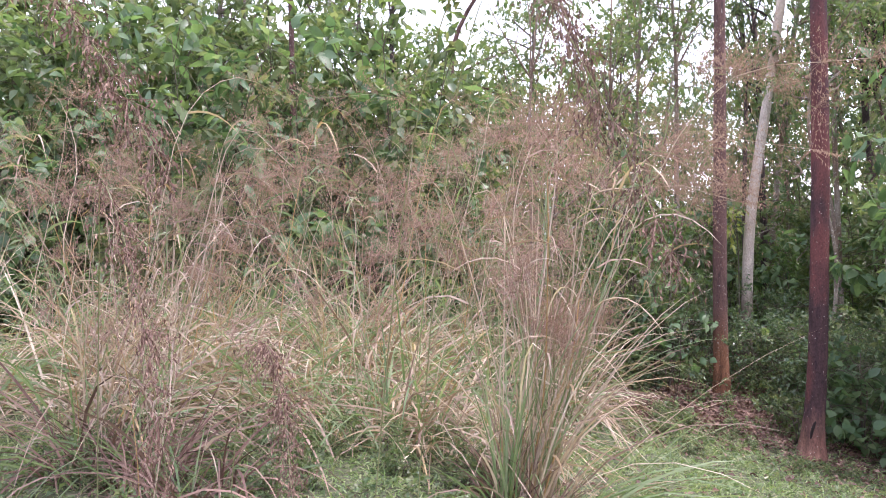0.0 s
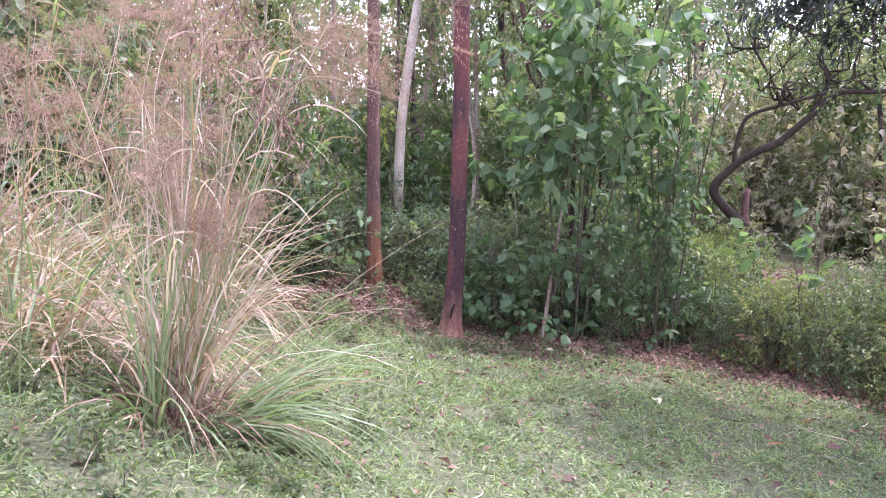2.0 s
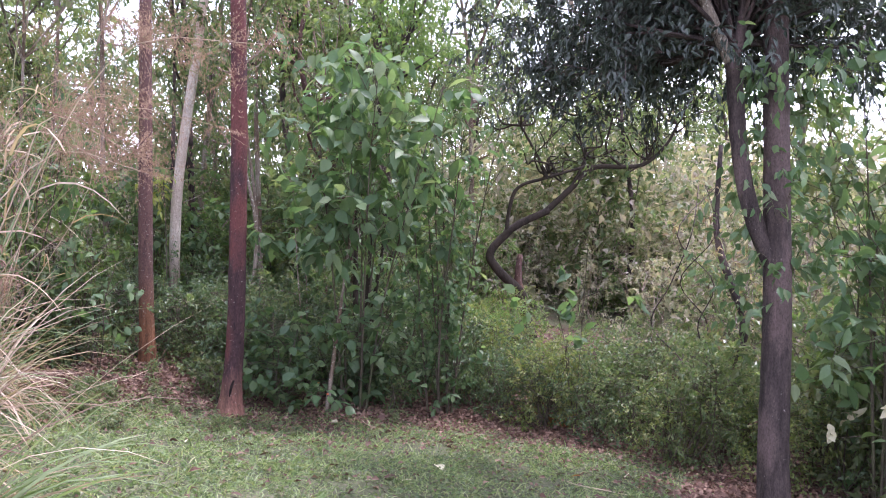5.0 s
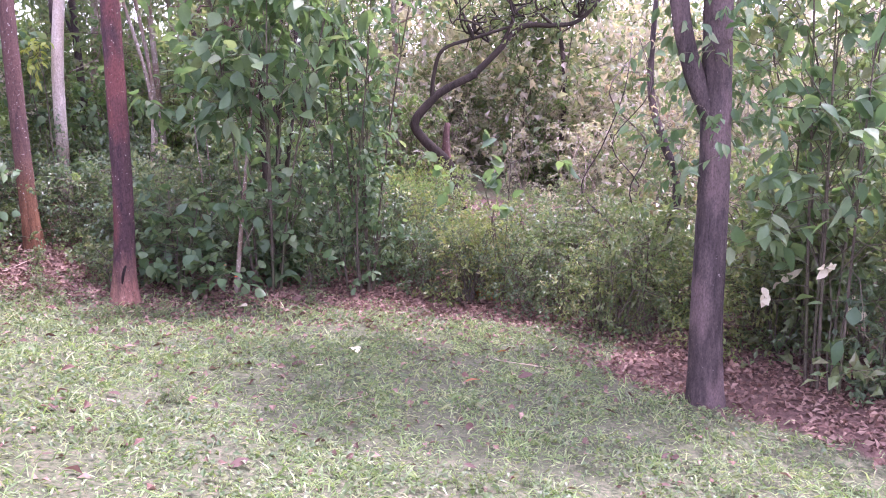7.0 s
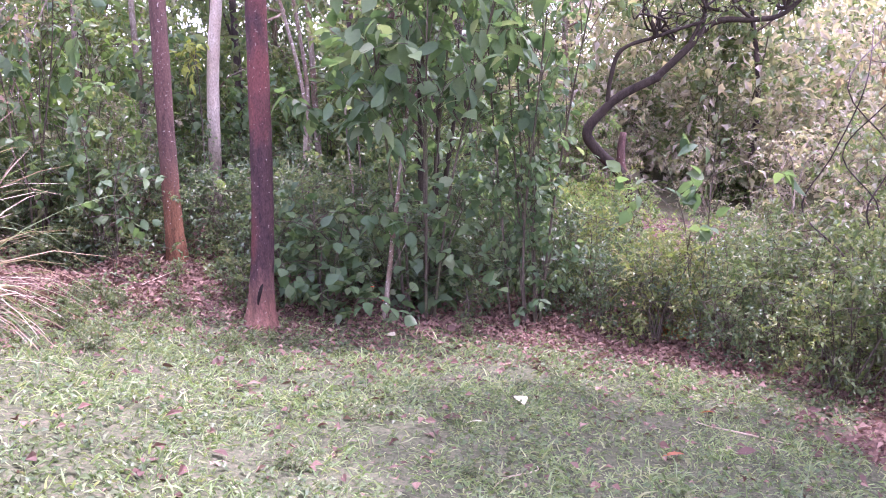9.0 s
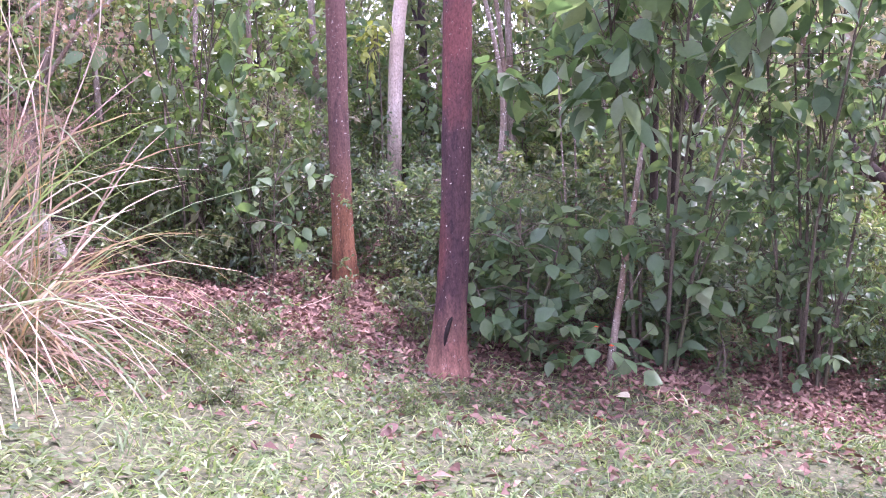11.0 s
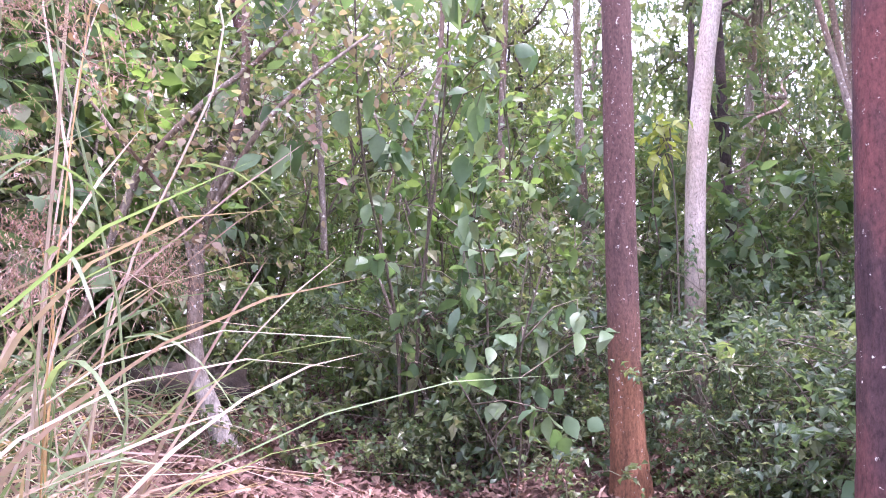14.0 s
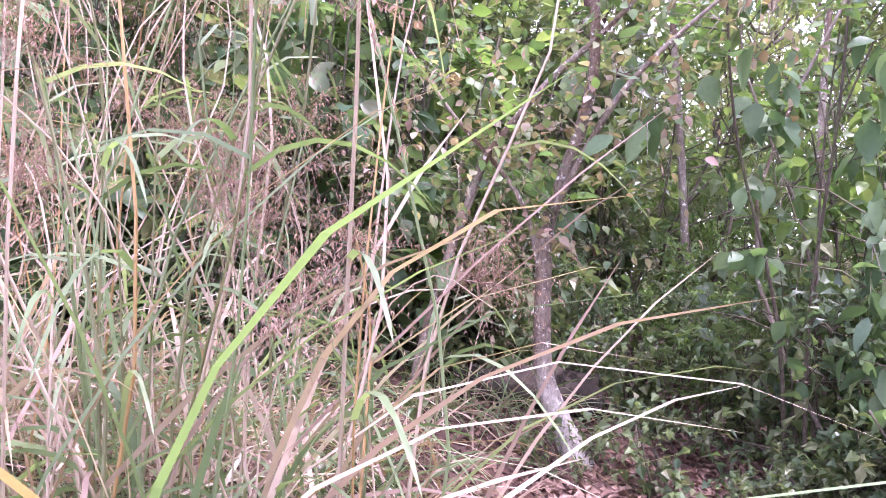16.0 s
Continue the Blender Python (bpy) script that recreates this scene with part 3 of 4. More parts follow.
    plant(scrub, spots(r, 110, 11.5, 30, 2, 24, 1.0, 1.25), "hillside scrub", size=(0.8, 1.5))
    plant(tall + mid, spots(r, 14, 16, 28, 14, 25, 3.0, 1.8), "hillside scrub", size=(1.3, 1.9))
    plant(mid + glow, spots(r, 16, 13, 26, 4, 22, 2.0, 1.7), "hillside scrub", size=(0.8, 1.4))
    plant(mid + tall, spots(r, 22, 9.2, 16, -3, 5.5, 0.4, 1.1, 0.3), "tall shrubs")
    plant(fine, [(4.7, 11.2), (5.1, 10.7), (4.9, 11.8), (2.2, 13.4), (4.4, 12.5), (5.5, 11.1), (5.3, 11.9), (1.0, 13.2), (1.7, 13.6), (3.5, 12.7), (5.3, 10.3), (5.9, 10.4), (6.5, 10.7), (7.2, 10.2), (-0.3, 12.6)], "small-leaved shrubs", size=(0.7, 1.15))
    plant(herb, [(3.6, 11.1), (2.4, 11.9), (2.6, 11.75), (4.4, 10.9), (4.6, 10.5), (1.9, 12.4)], "low herbs", size=(0.7, 1.1))
    plant(fine + weedy, spots(r, 16, 8.2, 12, 5.5, 10.5, 0.2, 0.8), "weed thicket", size=(0.7, 1.1))
    plant(tall + glow + glow, spots(r, 20, -11, 2.0, 11.8, 15.5, 1.8, 1.0, 0.3), "shrubs behind the grass", size=(1.3, 1.9))
    plant(mid + tall + dark, [(9.3, 3.0), (9.6, 3.9), (10.2, 2.6), (10.4, 3.6), (9.1, 2.2), (11.0, 4.2), (11.2, 2.9), (9.9, 4.6)], "tall shrubs", size=(0.9, 1.3))
    plant(herb, [(1.52, 11.36)], "low herbs", size=(0.4, 0.5))
    drop_all(fine + brown + dark + mid + tall + herb + lush + scrub + cane + broad + glow + weedy)


build_undergrowth()


# ---- trees ----
def limb(soup, line, r0, r1, rng, sides=8, n=14, wobble=0.06):
    p = spline(line, n)
    tube(soup, p, np.linspace(r0, r1, n), sides, wobble, rng)
    return p


def tree(name, label, x, y, ctrl, r0, r1, bark, rng, flare=0.35, sides=22, n=70, group="", z=None):
    """A trunk with a spreading foot; ctrl is relative to the foot."""
    e = thing(name, x, y, label, "tree", group, z)
    line = spline(ctrl, n)
    zz = line[:, 2]
    rad = r0 + (r1 - r0) * np.clip(zz / max(zz.max(), 0.1), 0, 1) + r0 * flare * np.exp(-np.clip(zz, 0, 9) / 0.22)
    s = Soup()
    tube(s, line, rad, sides, 0.055, rng)
    trunk = part("trunk", s, bark, e, smooth=True)
    return e, trunk, line


def crown(e, tops, centre, rng, mat, bark, per=5, reach=0.6, n_leaf=9, leaf=(0.12, 0.05), droop=0.6, r=0.035, sprays=7, **kw):
    """Limbs from the trunk to the tops, with twigs and leaves."""
    fol, tw = Soup(), Soup()
    for tp in tops:
        tp = np.asarray(tp, float)
        s = Soup()
        mid = (np.asarray(centre) + tp) / 2 + rng.normal(0, 0.15, 3)
        p = limb(s, [centre, mid, tp], r, r * 0.25, rng, 6, 10)
        an = p[rng.integers(4, 10, sprays)] + rng.normal(0, 0.22, (sprays, 3))
        twigs(fol, tw, an, an - np.asarray(centre), rng, per=per, reach=reach, n_leaf=n_leaf, length=leaf[0], width=leaf[1], droop=droop, **kw)
        part("limb", s, bark, e, smooth=True)
    part("twig_spray", tw, bark, e, kind="stuff")
    part("crown", fol, mat, e, kind="stuff")


def ring(rng, n, cx, cy, rad, z0, z1):
    return [(cx + np.cos(a) * q, cy + np.sin(a) * q, zz) for a, q, zz in zip(rng.uniform(0, 6.28, n), rad * np.sqrt(rng.uniform(0.05, 1, n)), rng.uniform(z0, z1, n))]


def bare_limb(e, ctrl, r0, r1, bark, rng, name="limb", n=26, sides=9):
    s = Soup()
    p = limb(s, ctrl, r0, r1, rng, sides, n, 0.1)
    part(name, s, bark, e, smooth=True)
    return p


def build_key_trees():
    r = np.random.default_rng(31)
    # the red-barked tree at the edge of the grass
    e, trunk, line = tree("tree", "straight slim tree with dark red-brown lichen-flecked bark", 4.31, 9.02,
                          [(-0.10, 0, -0.1), (-0.07, 0, 0.25), (-0.02, 0, 0.8), (0.02, 0, 1.6), (0.07, 0, 3.5), (0.08, 0, 5.5), (0.12, 0, 9)], 0.112, 0.08, M_RED, r, 0.6, z=-0.33)
    crown(e, ring(r, 8, 0.3, 0, 1.8, 8.2, 10.5), (0.3, 0, 8), r, L_MID, M_RED, leaf=(0.2, 0.09), per=3, n_leaf=6, sprays=4)
    bm = bmesh.new()
    bmesh.ops.create_icosphere(bm, subdivisions=3, radius=1.0)
    for v in bm.verts:
        v.co.x *= 1.0 + 0.35 * v.co.z
        v.co = Vector((v.co.x * 0.016 + 0.012 * v.co.z * v.co.z, v.co.y * 0.02, v.co.z * 0.125))
    me = bpy.data.meshes.new("scar")
    bm.to_mesh(me)
    bm.free()
    me.materials.append(M_HOLE)
    scar = new("scar", me)
    scar.parent = e
    scar.matrix_basis = pose(-0.125, -0.116, 0.30, 3, 14, -15)
    tagged(scar, "charred dark hollow in the bark")
    # the stripped tree behind it
    e, trunk, line = tree("tree", "slim lichen-flecked tree with bark stripped orange low down", 3.95, 11.4,
                          [(0.03, 0, -0.1), (0.02, 0, 0.4), (0.02, 0, 1.6), (0.05, 0, 3.5), (0.08, 0, 6), (0.1, 0, 8.5)], 0.104, 0.066, M_ORANGE, r, 0.3, z=0.02)
    crown(e, ring(r, 8, 0.1, 0, 1.5, 7.5, 9.6), (0.1, 0, 7.5), r, L_MID, M_ORANGE, leaf=(0.2, 0.09), per=3, n_leaf=6, sprays=4)
    # the white tree
    e, trunk, line = tree("tree", "leaning tree with smooth white bark", 5.02, 13.4,
                          [(0, 0, -0.1), (0.02, 0, 1.0), (0.12, 0, 2.6), (0.50, 0, 5.0), (0.95, 0, 8.0)], 0.096, 0.066, M_WHITE, r, 0.3)
    crown(e, ring(r, 9, 0.9, 0, 1.6, 7.6, 9.4), (0.9, 0, 7.6), r, L_MID, M_WHITE, leaf=(0.16, 0.05))
    # the forked tree with the dense crown
    e, trunk, line = tree("tree", "grey-brown forked tree with a dense crown coloured dark for shade", 7.42, 3.86,
                          [(0.03, 0, -0.1), (0.0, 0, 0.8), (0.04, 0, 2.0), (0.02, 0, 3.0), (-0.02, 0.0, 4.6), (0.0, 0.0, 7.0)], 0.145, 0.085, M_GREY, r, 0.2)
    bare_limb(e, [(0.03, 0, 2.45), (-0.16, 0.12, 2.95), (-0.26, 0.2, 3.5), (-0.32, 0.25, 4.4)], 0.085, 0.075, M_GREY, r, sides=14)
    bare_limb(e, [(-0.32, 0.25, 4.35), (-0.5, 0.4, 4.9), (-0.75, 0.55, 5.6), (-0.95, 0.7, 6.3)], 0.06, 0.035, M_PALE, r)
    bare_limb(e, [(-0.31, 0.25, 4.35), (-0.22, 0.2, 4.9), (-0.22, 0.2, 5.6), (-0.18, 0.2, 6.6)], 0.05, 0.03, M_GREY, r)
    # the crown's shaded look comes from its leaf colour
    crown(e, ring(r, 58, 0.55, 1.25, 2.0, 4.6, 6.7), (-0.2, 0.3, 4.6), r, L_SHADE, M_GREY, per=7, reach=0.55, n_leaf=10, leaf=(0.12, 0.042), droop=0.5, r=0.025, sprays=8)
    fol, tw = Soup(), Soup()
    an = np.column_stack([r.normal(0.0, 0.16, 60), r.normal(0, 0.16, 60), r.uniform(1.9, 4.6, 60)])
    twigs(fol, tw, an, an * [1, 1, 0], r, per=2, reach=0.55, n_leaf=5, length=0.13, width=0.06, droop=0.9, thick=0.003, round_tip=True)
    part("twig_spray", tw, M_THIN, e, kind="stuff")
    part("creeper_foliage", fol, L_BIG, e, "sparse dull green creeper leaves", kind="stuff")
    # unseen tree, added so that its crown shades the start of the path
    e, trunk, line = tree("tree", "unseen leaning tree added to shade the start of the path", -2.3, 1.8, [(0, 0, -0.1), (0.25, 0.3, 1.5), (0.8, 0.8, 3.2), (1.5, 1.5, 5.0)], 0.13, 0.07, M_GREY, r, 0.3)
    crown(e, ring(r, 36, 1.9, 1.9, 1.6, 4.7, 6.2), (1.5, 1.5, 4.9), r, L_DARK, M_GREY, leaf=(0.16, 0.07), per=5, n_leaf=8)
    # the twisted dark tree at the far side
    e, trunk, line = tree("twisted_tree", "low dark tree with a crooked twisting trunk and branches", 12.28, 12.63,
                          [(0.35, -0.1, -1.15), (0.1, -0.05, -0.5), (0.0, 0.0, 0.0), (-0.42, 0.22, 0.49), (-0.60, 0.30, 0.85), (-0.32, 0.12, 1.26), (-0.04, -0.04, 1.50), (0.51, -0.37, 1.79)], 0.10, 0.072, M_BLACK, r, 0.1, z=0.42)
    bare_limb(e, [(0.45, -0.33, 1.76), (0.92, -0.63, 2.26), (1.34, -0.88, 2.71), (1.91, -1.21, 2.73), (2.38, -1.48, 2.81), (2.79, -1.73, 3.25), (2.97, -1.85, 3.67)], 0.066, 0.024, M_BLACK, r)
    bare_limb(e, [(-0.3, 0.1, 1.28), (-0.25, 0.06, 1.80), (-0.09, -0.05, 2.28), (0.45, -0.37, 2.49), (1.02, -0.70, 2.68), (1.34, -0.88, 2.75)], 0.045, 0.028, M_BLACK, r)
    bare_limb(e, [(0.92, -0.63, 2.26), (1.18, -0.81, 2.98), (0.96, -0.71, 3.46), (0.65, -0.55, 3.94)], 0.036, 0.014, M_BLACK, r)
    bare_limb(e, [(1.91, -1.21, 2.73), (1.59, -1.05, 3.09), (1.64, -1.10, 3.57), (1.79, -1.21, 4.17)], 0.036, 0.014, M_BLACK, r)
    bare_limb(e, [(0.45, -0.37, 2.49), (0.24, -0.27, 2.99), (-0.08, -0.12, 3.60)], 0.045, 0.02, M_BLACK, r)
    tips = [(0.65, -0.55, 3.94), (1.79, -1.21, 4.17), (-0.08, -0.12, 3.6), (2.97, -1.85, 3.67), (1.2, -0.8, 3.0), (2.4, -1.5, 2.9), (0.5, -0.4, 2.6)]
    fol, tw = Soup(), Soup()
    for tp in tips:
        for k in range(7):
            q = np.array(tp) + r.normal(0, 1, 3) * [0.75, 0.5, 0.35] + [0, 0, 0.6]
            way = q - np.array(tp)
            p = bare_limb(e, [tp] + [np.array(tp) + way * u + r.normal(0, 0.13, 3) for u in (0.25, 0.5, 0.75)] + [q], 0.026, 0.009, M_BLACK, r, "branch", 16, 5)
            for j in range(2):
                o = p[r.integers(5, 13)]
                c = o + r.normal(0, 0.4, 3) + [0, 0, 0.25]
                limb(tw, [o, (o + c) / 2 + r.normal(0, 0.09, 3), c], 0.012, 0.005, r, 4, 8)
                an = c + r.normal(0, 0.15, (2, 3))
                twigs(fol, tw, an, r.normal(0, 1, (2, 3)), r, per=3, reach=0.4, n_leaf=4, length=0.13, width=0.06, thick=0.006, droop=0.2)
    part("twig_spray", tw, M_BLACK, e, kind="stuff")
    part("crown", fol, L_MID, e, kind="stuff")
    s = Soup()
    e = thing("tree_stump", 12.95, 13.35, "broken reddish bare tree stump among bushes", "stump")
    limb(s, [(0, 0, -0.3), (0.04, 0, 0.6), (-0.03, 0.03, 1.2), (0.05, 0.05, 1.75)], 0.15, 0.07, r, 14, 16, 0.25)
    part("trunk", s, M_ORANGE, e, smooth=True)
    # the crooked pale tree in the litter
    e, trunk, line = tree("crooked_tree", "small crooked tree with pale flaking lichen bark", 1.4, 11.45,
                          [(0.09, 0, -0.08), (0.04, 0.0, 0.02), (-0.07, -0.01, 0.28), (-0.13, -0.03, 0.52), (-0.12, -0.04, 0.93), (-0.09, -0.06, 1.27), (-0.01, -0.07, 1.51), (0.17, -0.08, 1.99), (0.23, -0.10, 2.43), (0.22, -0.12, 3.4)], 0.06, 0.016, M_FLAKE, r, 0.45, z=0.37)
    lines = [[(-0.9, -0.34, 0.1), (-0.68, -0.32, 0.9), (-0.44, -0.30, 1.52), (-0.30, -0.34, 1.75), (0.05, -0.36, 2.09), (0.31, -0.36, 2.28), (0.61, -0.36, 2.54), (0.91, -0.36, 2.83)],
             [(-0.12, -0.05, 1.0), (-0.2, -0.2, 1.48), (-0.54, -0.38, 1.97), (-0.79, -0.40, 2.36)],
             [(-0.05, -0.08, 1.38), (0.34, -0.3, 1.89), (0.64, -0.34, 2.18), (1.03, -0.34, 2.47)]]
    dry_fol, green_fol, tw = Soup(), Soup(), Soup()
    for k, c in enumerate(lines):
        p = bare_limb(e, c, [0.032, 0.017, 0.02][k], 0.009, M_PALE, r)
        for fol, count in ((dry_fol, 13), (green_fol, 8)):
            an = p[r.integers(4, 26, count)] + r.normal(0, 0.18, (count, 3))
            twigs(fol, tw, an, r.normal(0, 1, (count, 3)), r, per=4, reach=0.6, n_leaf=5, length=0.07, width=0.045, thick=0.003, droop=0.3, round_tip=True)
    part("twig_spray", tw, M_PALE, e, kind="stuff")
    part("dry_foliage", dry_fol, L_DRY, e, "browned curling leaves", smooth=True, kind="stuff")
    part("green_foliage", green_fol, L_SUN, e, "fresh green leaves", smooth=True, kind="stuff")
    # a dark log shape, added to stand in for the dark gap behind the crooked tree
    e = thing("fallen_log", 0.95, 12.0, "dark log shape standing in for the dark gap behind a crooked tree", "log")
    s = Soup()
    limb(s, [(-0.5, -0.4, 0.13), (-0.25, -0.18, 0.14), (0.1, 0.12, 0.11), (0.4, 0.3, 0.05)], 0.13, 0.15, r, 16, 40, 0.3)
    part("trunk", s, M_BLACK, e, smooth=True)
    # a leaning thin trunk and a climbing stem by the weed thicket
    e, trunk, line = tree("leaning_tree", "thin crooked leaning tree hung with creepers", 10.2, 6.6,
                          [(-0.05, 0, -0.1), (0.0, 0.0, 0.0), (0.21, -0.05, 0.57), (0.50, -0.19, 1.01), (0.72, -0.23, 1.60), (0.65, -0.03, 2.20), (0.62, 0.18, 2.95), (0.79, 0.23, 4.2)], 0.085, 0.03, M_GREY, r, 0.1)
    for mat, count in ((L_DRY, 40), (L_MID, 46)):
        fol, tw = Soup(), Soup()
        an = line[r.integers(14, 70, count)] + r.normal(0, 1, (count, 3)) * [0.35, 0.35, 0.2]
        twigs(fol, tw, an, r.normal(0, 1, (count, 3)), r, per=3, reach=0.5, n_leaf=5, length=0.11, width=0.055, thick=0.004)
        part("twig_spray", tw, M_GREY, e, kind="stuff")
        part("foliage", fol, mat, e, kind="stuff")
    for q in range(3):
        c = [(-0.5 + q * 0.25, -0.1, -0.05)] + [(-0.4 + q * 0.2 + r.normal(0, 0.2), 0.1 + r.normal(0, 0.2), u) for u in (0.6, 1.1, 1.6, 2.2, 2.9)] + [(0.5 + r.normal(0, 0.3), 0.28, 3.6)]
        bare_limb(e, c, 0.012, 0.006, M_GREY, r, "creeper", 30, 5)


build_key_trees()


def sapling(label, x, y, stems, rng, mat=L_BIG, leaf=(0.2, 0.1), bark=M_THIN, sprays=7, per=3, low=0.35, reach=0.45, n_leaf=6, r0=0.014, side=0.3, droop=0.5):
    """Upright stems, given as (foot dx, dy, top dx, dy, height), with large leaves."""
    e = thing("sapling", x, y, label, "sapling")
    fol, tw = Soup(), Soup()
    for ax, ay, bx, by, hh in stems:
        s = Soup()
        p = limb(s, [(ax, ay, -0.05), (ax + (bx - ax) * 0.25 + rng.normal(0, 0.03), ay + (by - ay) * 0.25, hh * 0.33), (ax + (bx - ax) * 0.6 + rng.normal(0, 0.04), ay + (by - ay) * 0.6, hh * 0.68), (bx, by, hh)], r0 * (0.6 + hh * 0.14), 0.005, rng, 7, 22, 0.08)
        part("stem", s, bark, e, smooth=True)
        k = rng.integers(int(low * 22), 22, sprays)
        an = p[k] + rng.normal(0, 1, (sprays, 3)) * [side, side, side * 0.5]
        for q in range(sprays):
            tube(tw, [p[max(k[q] - 2, 0)], (p[k[q]] + an[q]) / 2, an[q]], [0.006, 0.005, 0.003], 4, cap=False)
        twigs(fol, tw, an, rng.normal(0, 1, (sprays, 3)) * [1, 1, 0.3], rng, per=per, reach=reach, n_leaf=n_leaf, length=leaf[0], width=leaf[1], droop=droop, thick=0.004, round_tip=True)
    part("twig_spray", tw, bark, e, kind="stuff")
    part("foliage", fol, mat, e, smooth=True, kind="stuff")
    return e


def build_saplings():
    r = np.random.default_rng(61)
    sapling("tall sapling with large drooping glossy green leaves", 6.15, 9.3, [(-0.2, 0, -0.55, 0.1, 4.7), (0.05, 0, 0.25, 0, 5.0), (0.1, 0.1, 0.7, -0.1, 4.4), (-0.1, 0.1, -0.2, -0.3, 4.1), (0.0, -0.1, -0.4, -1.3, 4.6), (0.1, -0.1, 0.5, -1.4, 4.3)], r, sprays=14, low=0.5, leaf=(0.27, 0.135), reach=0.55, n_leaf=4, side=0.42)
    sapling("thin leaning sapling with pale lichen-spotted bark", 5.6, 9.15, [(0, 0, 0.75, 0.1, 3.6)], r, bark=M_PALE, sprays=7, low=0.25, r0=0.03)
    sapling("close bunch of thin stems wrapped in leaves", 7.5, 8.95, [(0, 0, -0.1, 0, 4.0), (-0.12, 0.05, -0.35, 0.1, 3.8), (-0.2, 0, -0.2, 0, 4.3), (0.05, 0.1, 0.1, 0.1, 3.5), (-0.3, 0.1, -0.5, 0.2, 3.6), (-0.08, -0.06, 0.15, 0.0, 4.1), (0.0, -0.05, 0.2, -1.0, 4.3), (-0.2, 0.0, -0.5, -1.0, 4.0)], r, sprays=14, low=0.1, leaf=(0.13, 0.065), reach=0.35, side=0.2)
    sapling("dark crooked sapling behind leafy shrubs", 6.9, 10.4, [(0, 0, 0.4, 0, 3.9), (0.1, 0, 0.6, 0.1, 3.4), (-0.1, 0, -0.1, 0, 4.2)], r, bark=M_BLACK, leaf=(0.15, 0.07), r0=0.05, sprays=8)
    sapling("low broad-leaved sapling beside the red-barked tree", 5.0, 9.35, [(0, 0, -0.15, -0.15, 1.1), (0.05, 0, 0.2, -0.2, 1.0), (0, 0.05, 0, 0.1, 1.2), (0.1, 0, 0.35, 0.0, 0.9)], r, sprays=9, low=0.15, leaf=(0.15, 0.115), reach=0.32, n_leaf=4, side=0.24, droop=0.2)
    sapling("slender sapling with big hanging leaves in the litter", 2.6, 12.3, [(0, 0, 0.35, -1.0, 3.4), (-0.1, 0, -0.25, -1.2, 3.2), (0.05, 0.1, 0.3, 0.2, 3.0)], r, sprays=4, low=0.65, per=2, leaf=(0.23, 0.135), reach=0.45, n_leaf=4, droop=1.1)
    sapling("leafy sapling with sunlit green leaves", 2.75, 12.9, [(0, 0, 0.1, 0, 2.6), (0.1, 0, 0.4, 0, 2.2), (-0.1, 0, -0.3, 0, 2.4)], r, mat=L_SUN, sprays=9, low=0.25, leaf=(0.17, 0.09))
    sapling("thin sapling with large leaves near the stripped tree", 3.15, 11.9, [(0, 0, -0.1, -0.1, 1.9), (0.1, 0, 0.3, 0.1, 1.6)], r, sprays=6, low=0.4, leaf=(0.17, 0.09), n_leaf=5)
    sapling("broad-leaved sapling beside the forked tree", 8.7, 3.4, [(0, 0, 0.1, 0.1, 4.6), (0.1, 0.1, 0.5, 0.2, 4.2), (0.0, -0.2, 0.1, -0.3, 3.8), (0.3, 0, 0.9, 0, 3.5), (0.2, 0.2, 0.6, 0.6, 5.0)], r, sprays=13, low=0.35, leaf=(0.22, 0.115), reach=0.6, n_leaf=5, side=0.55)
    sapling("broad-leaved sapling with pale sunlit leaves among dry stems", 0.15, 12.0, [(0, 0, 0.3, -0.2, 2.6), (0.1, 0, 0.7, -0.1, 2.2), (-0.1, 0, -0.4, -0.2, 2.9), (0, 0.1, 0.1, 0.1, 3.3)], r, mat=L_SUN, sprays=8, low=0.35, leaf=(0.17, 0.11), reach=0.4, n_leaf=5)
    sapling("slim sapling with a few big dark leaves in the weeds", 8.6, 7.5, [(0, 0, 0.25, 0.0, 2.6), (0.05, 0, -0.5, 0.05, 2.1)], r, sprays=4, per=2, low=0.6, leaf=(0.22, 0.13), reach=0.25, n_leaf=3, r0=0.008)
    sapling("low broad-leaved sapling over fallen leaves", 3.2, 11.0, [(0, 0, 0.2, -0.2, 1.5), (0, 0, -0.3, -0.15, 0.9)], r, sprays=3, per=2, low=0.6, leaf=(0.16, 0.1), reach=0.3, n_leaf=3, r0=0.007)
    sapling("low broad-leaved sapling beside thin stems", 6.2, 9.3, [(0, 0, -0.15, -0.25, 1.2), (0.05, 0, 0.4, -0.3, 1.3), (0.1, 0.05, 0.6, 0.1, 1.5)], r, sprays=8, low=0.2, leaf=(0.18, 0.12), reach=0.35, n_leaf=4, side=0.25, droop=0.2)
    sapling("tall broad-leaved sapling behind the grass", -0.6, 10.6, [(0, 0, -0.2, 0, 4.4), (0.2, 0, 0.7, 0, 4.0), (-0.2, 0, -0.9, 0, 3.8), (0.1, 0.1, 0.2, -0.2, 3.2)], r, mat=L_MID, sprays=11, low=0.3, leaf=(0.2, 0.11), reach=0.6, n_leaf=6)
    sapling("tall broad-leaved sapling behind the grass", 0.5, 14.8, [(0, 0, -0.2, 0, 4.6), (0.2, 0, 0.6, 0, 4.2), (-0.2, 0, -0.6, 0, 3.6)], r, mat=L_MID, sprays=10, low=0.4, leaf=(0.2, 0.11), reach=0.6, n_leaf=6)
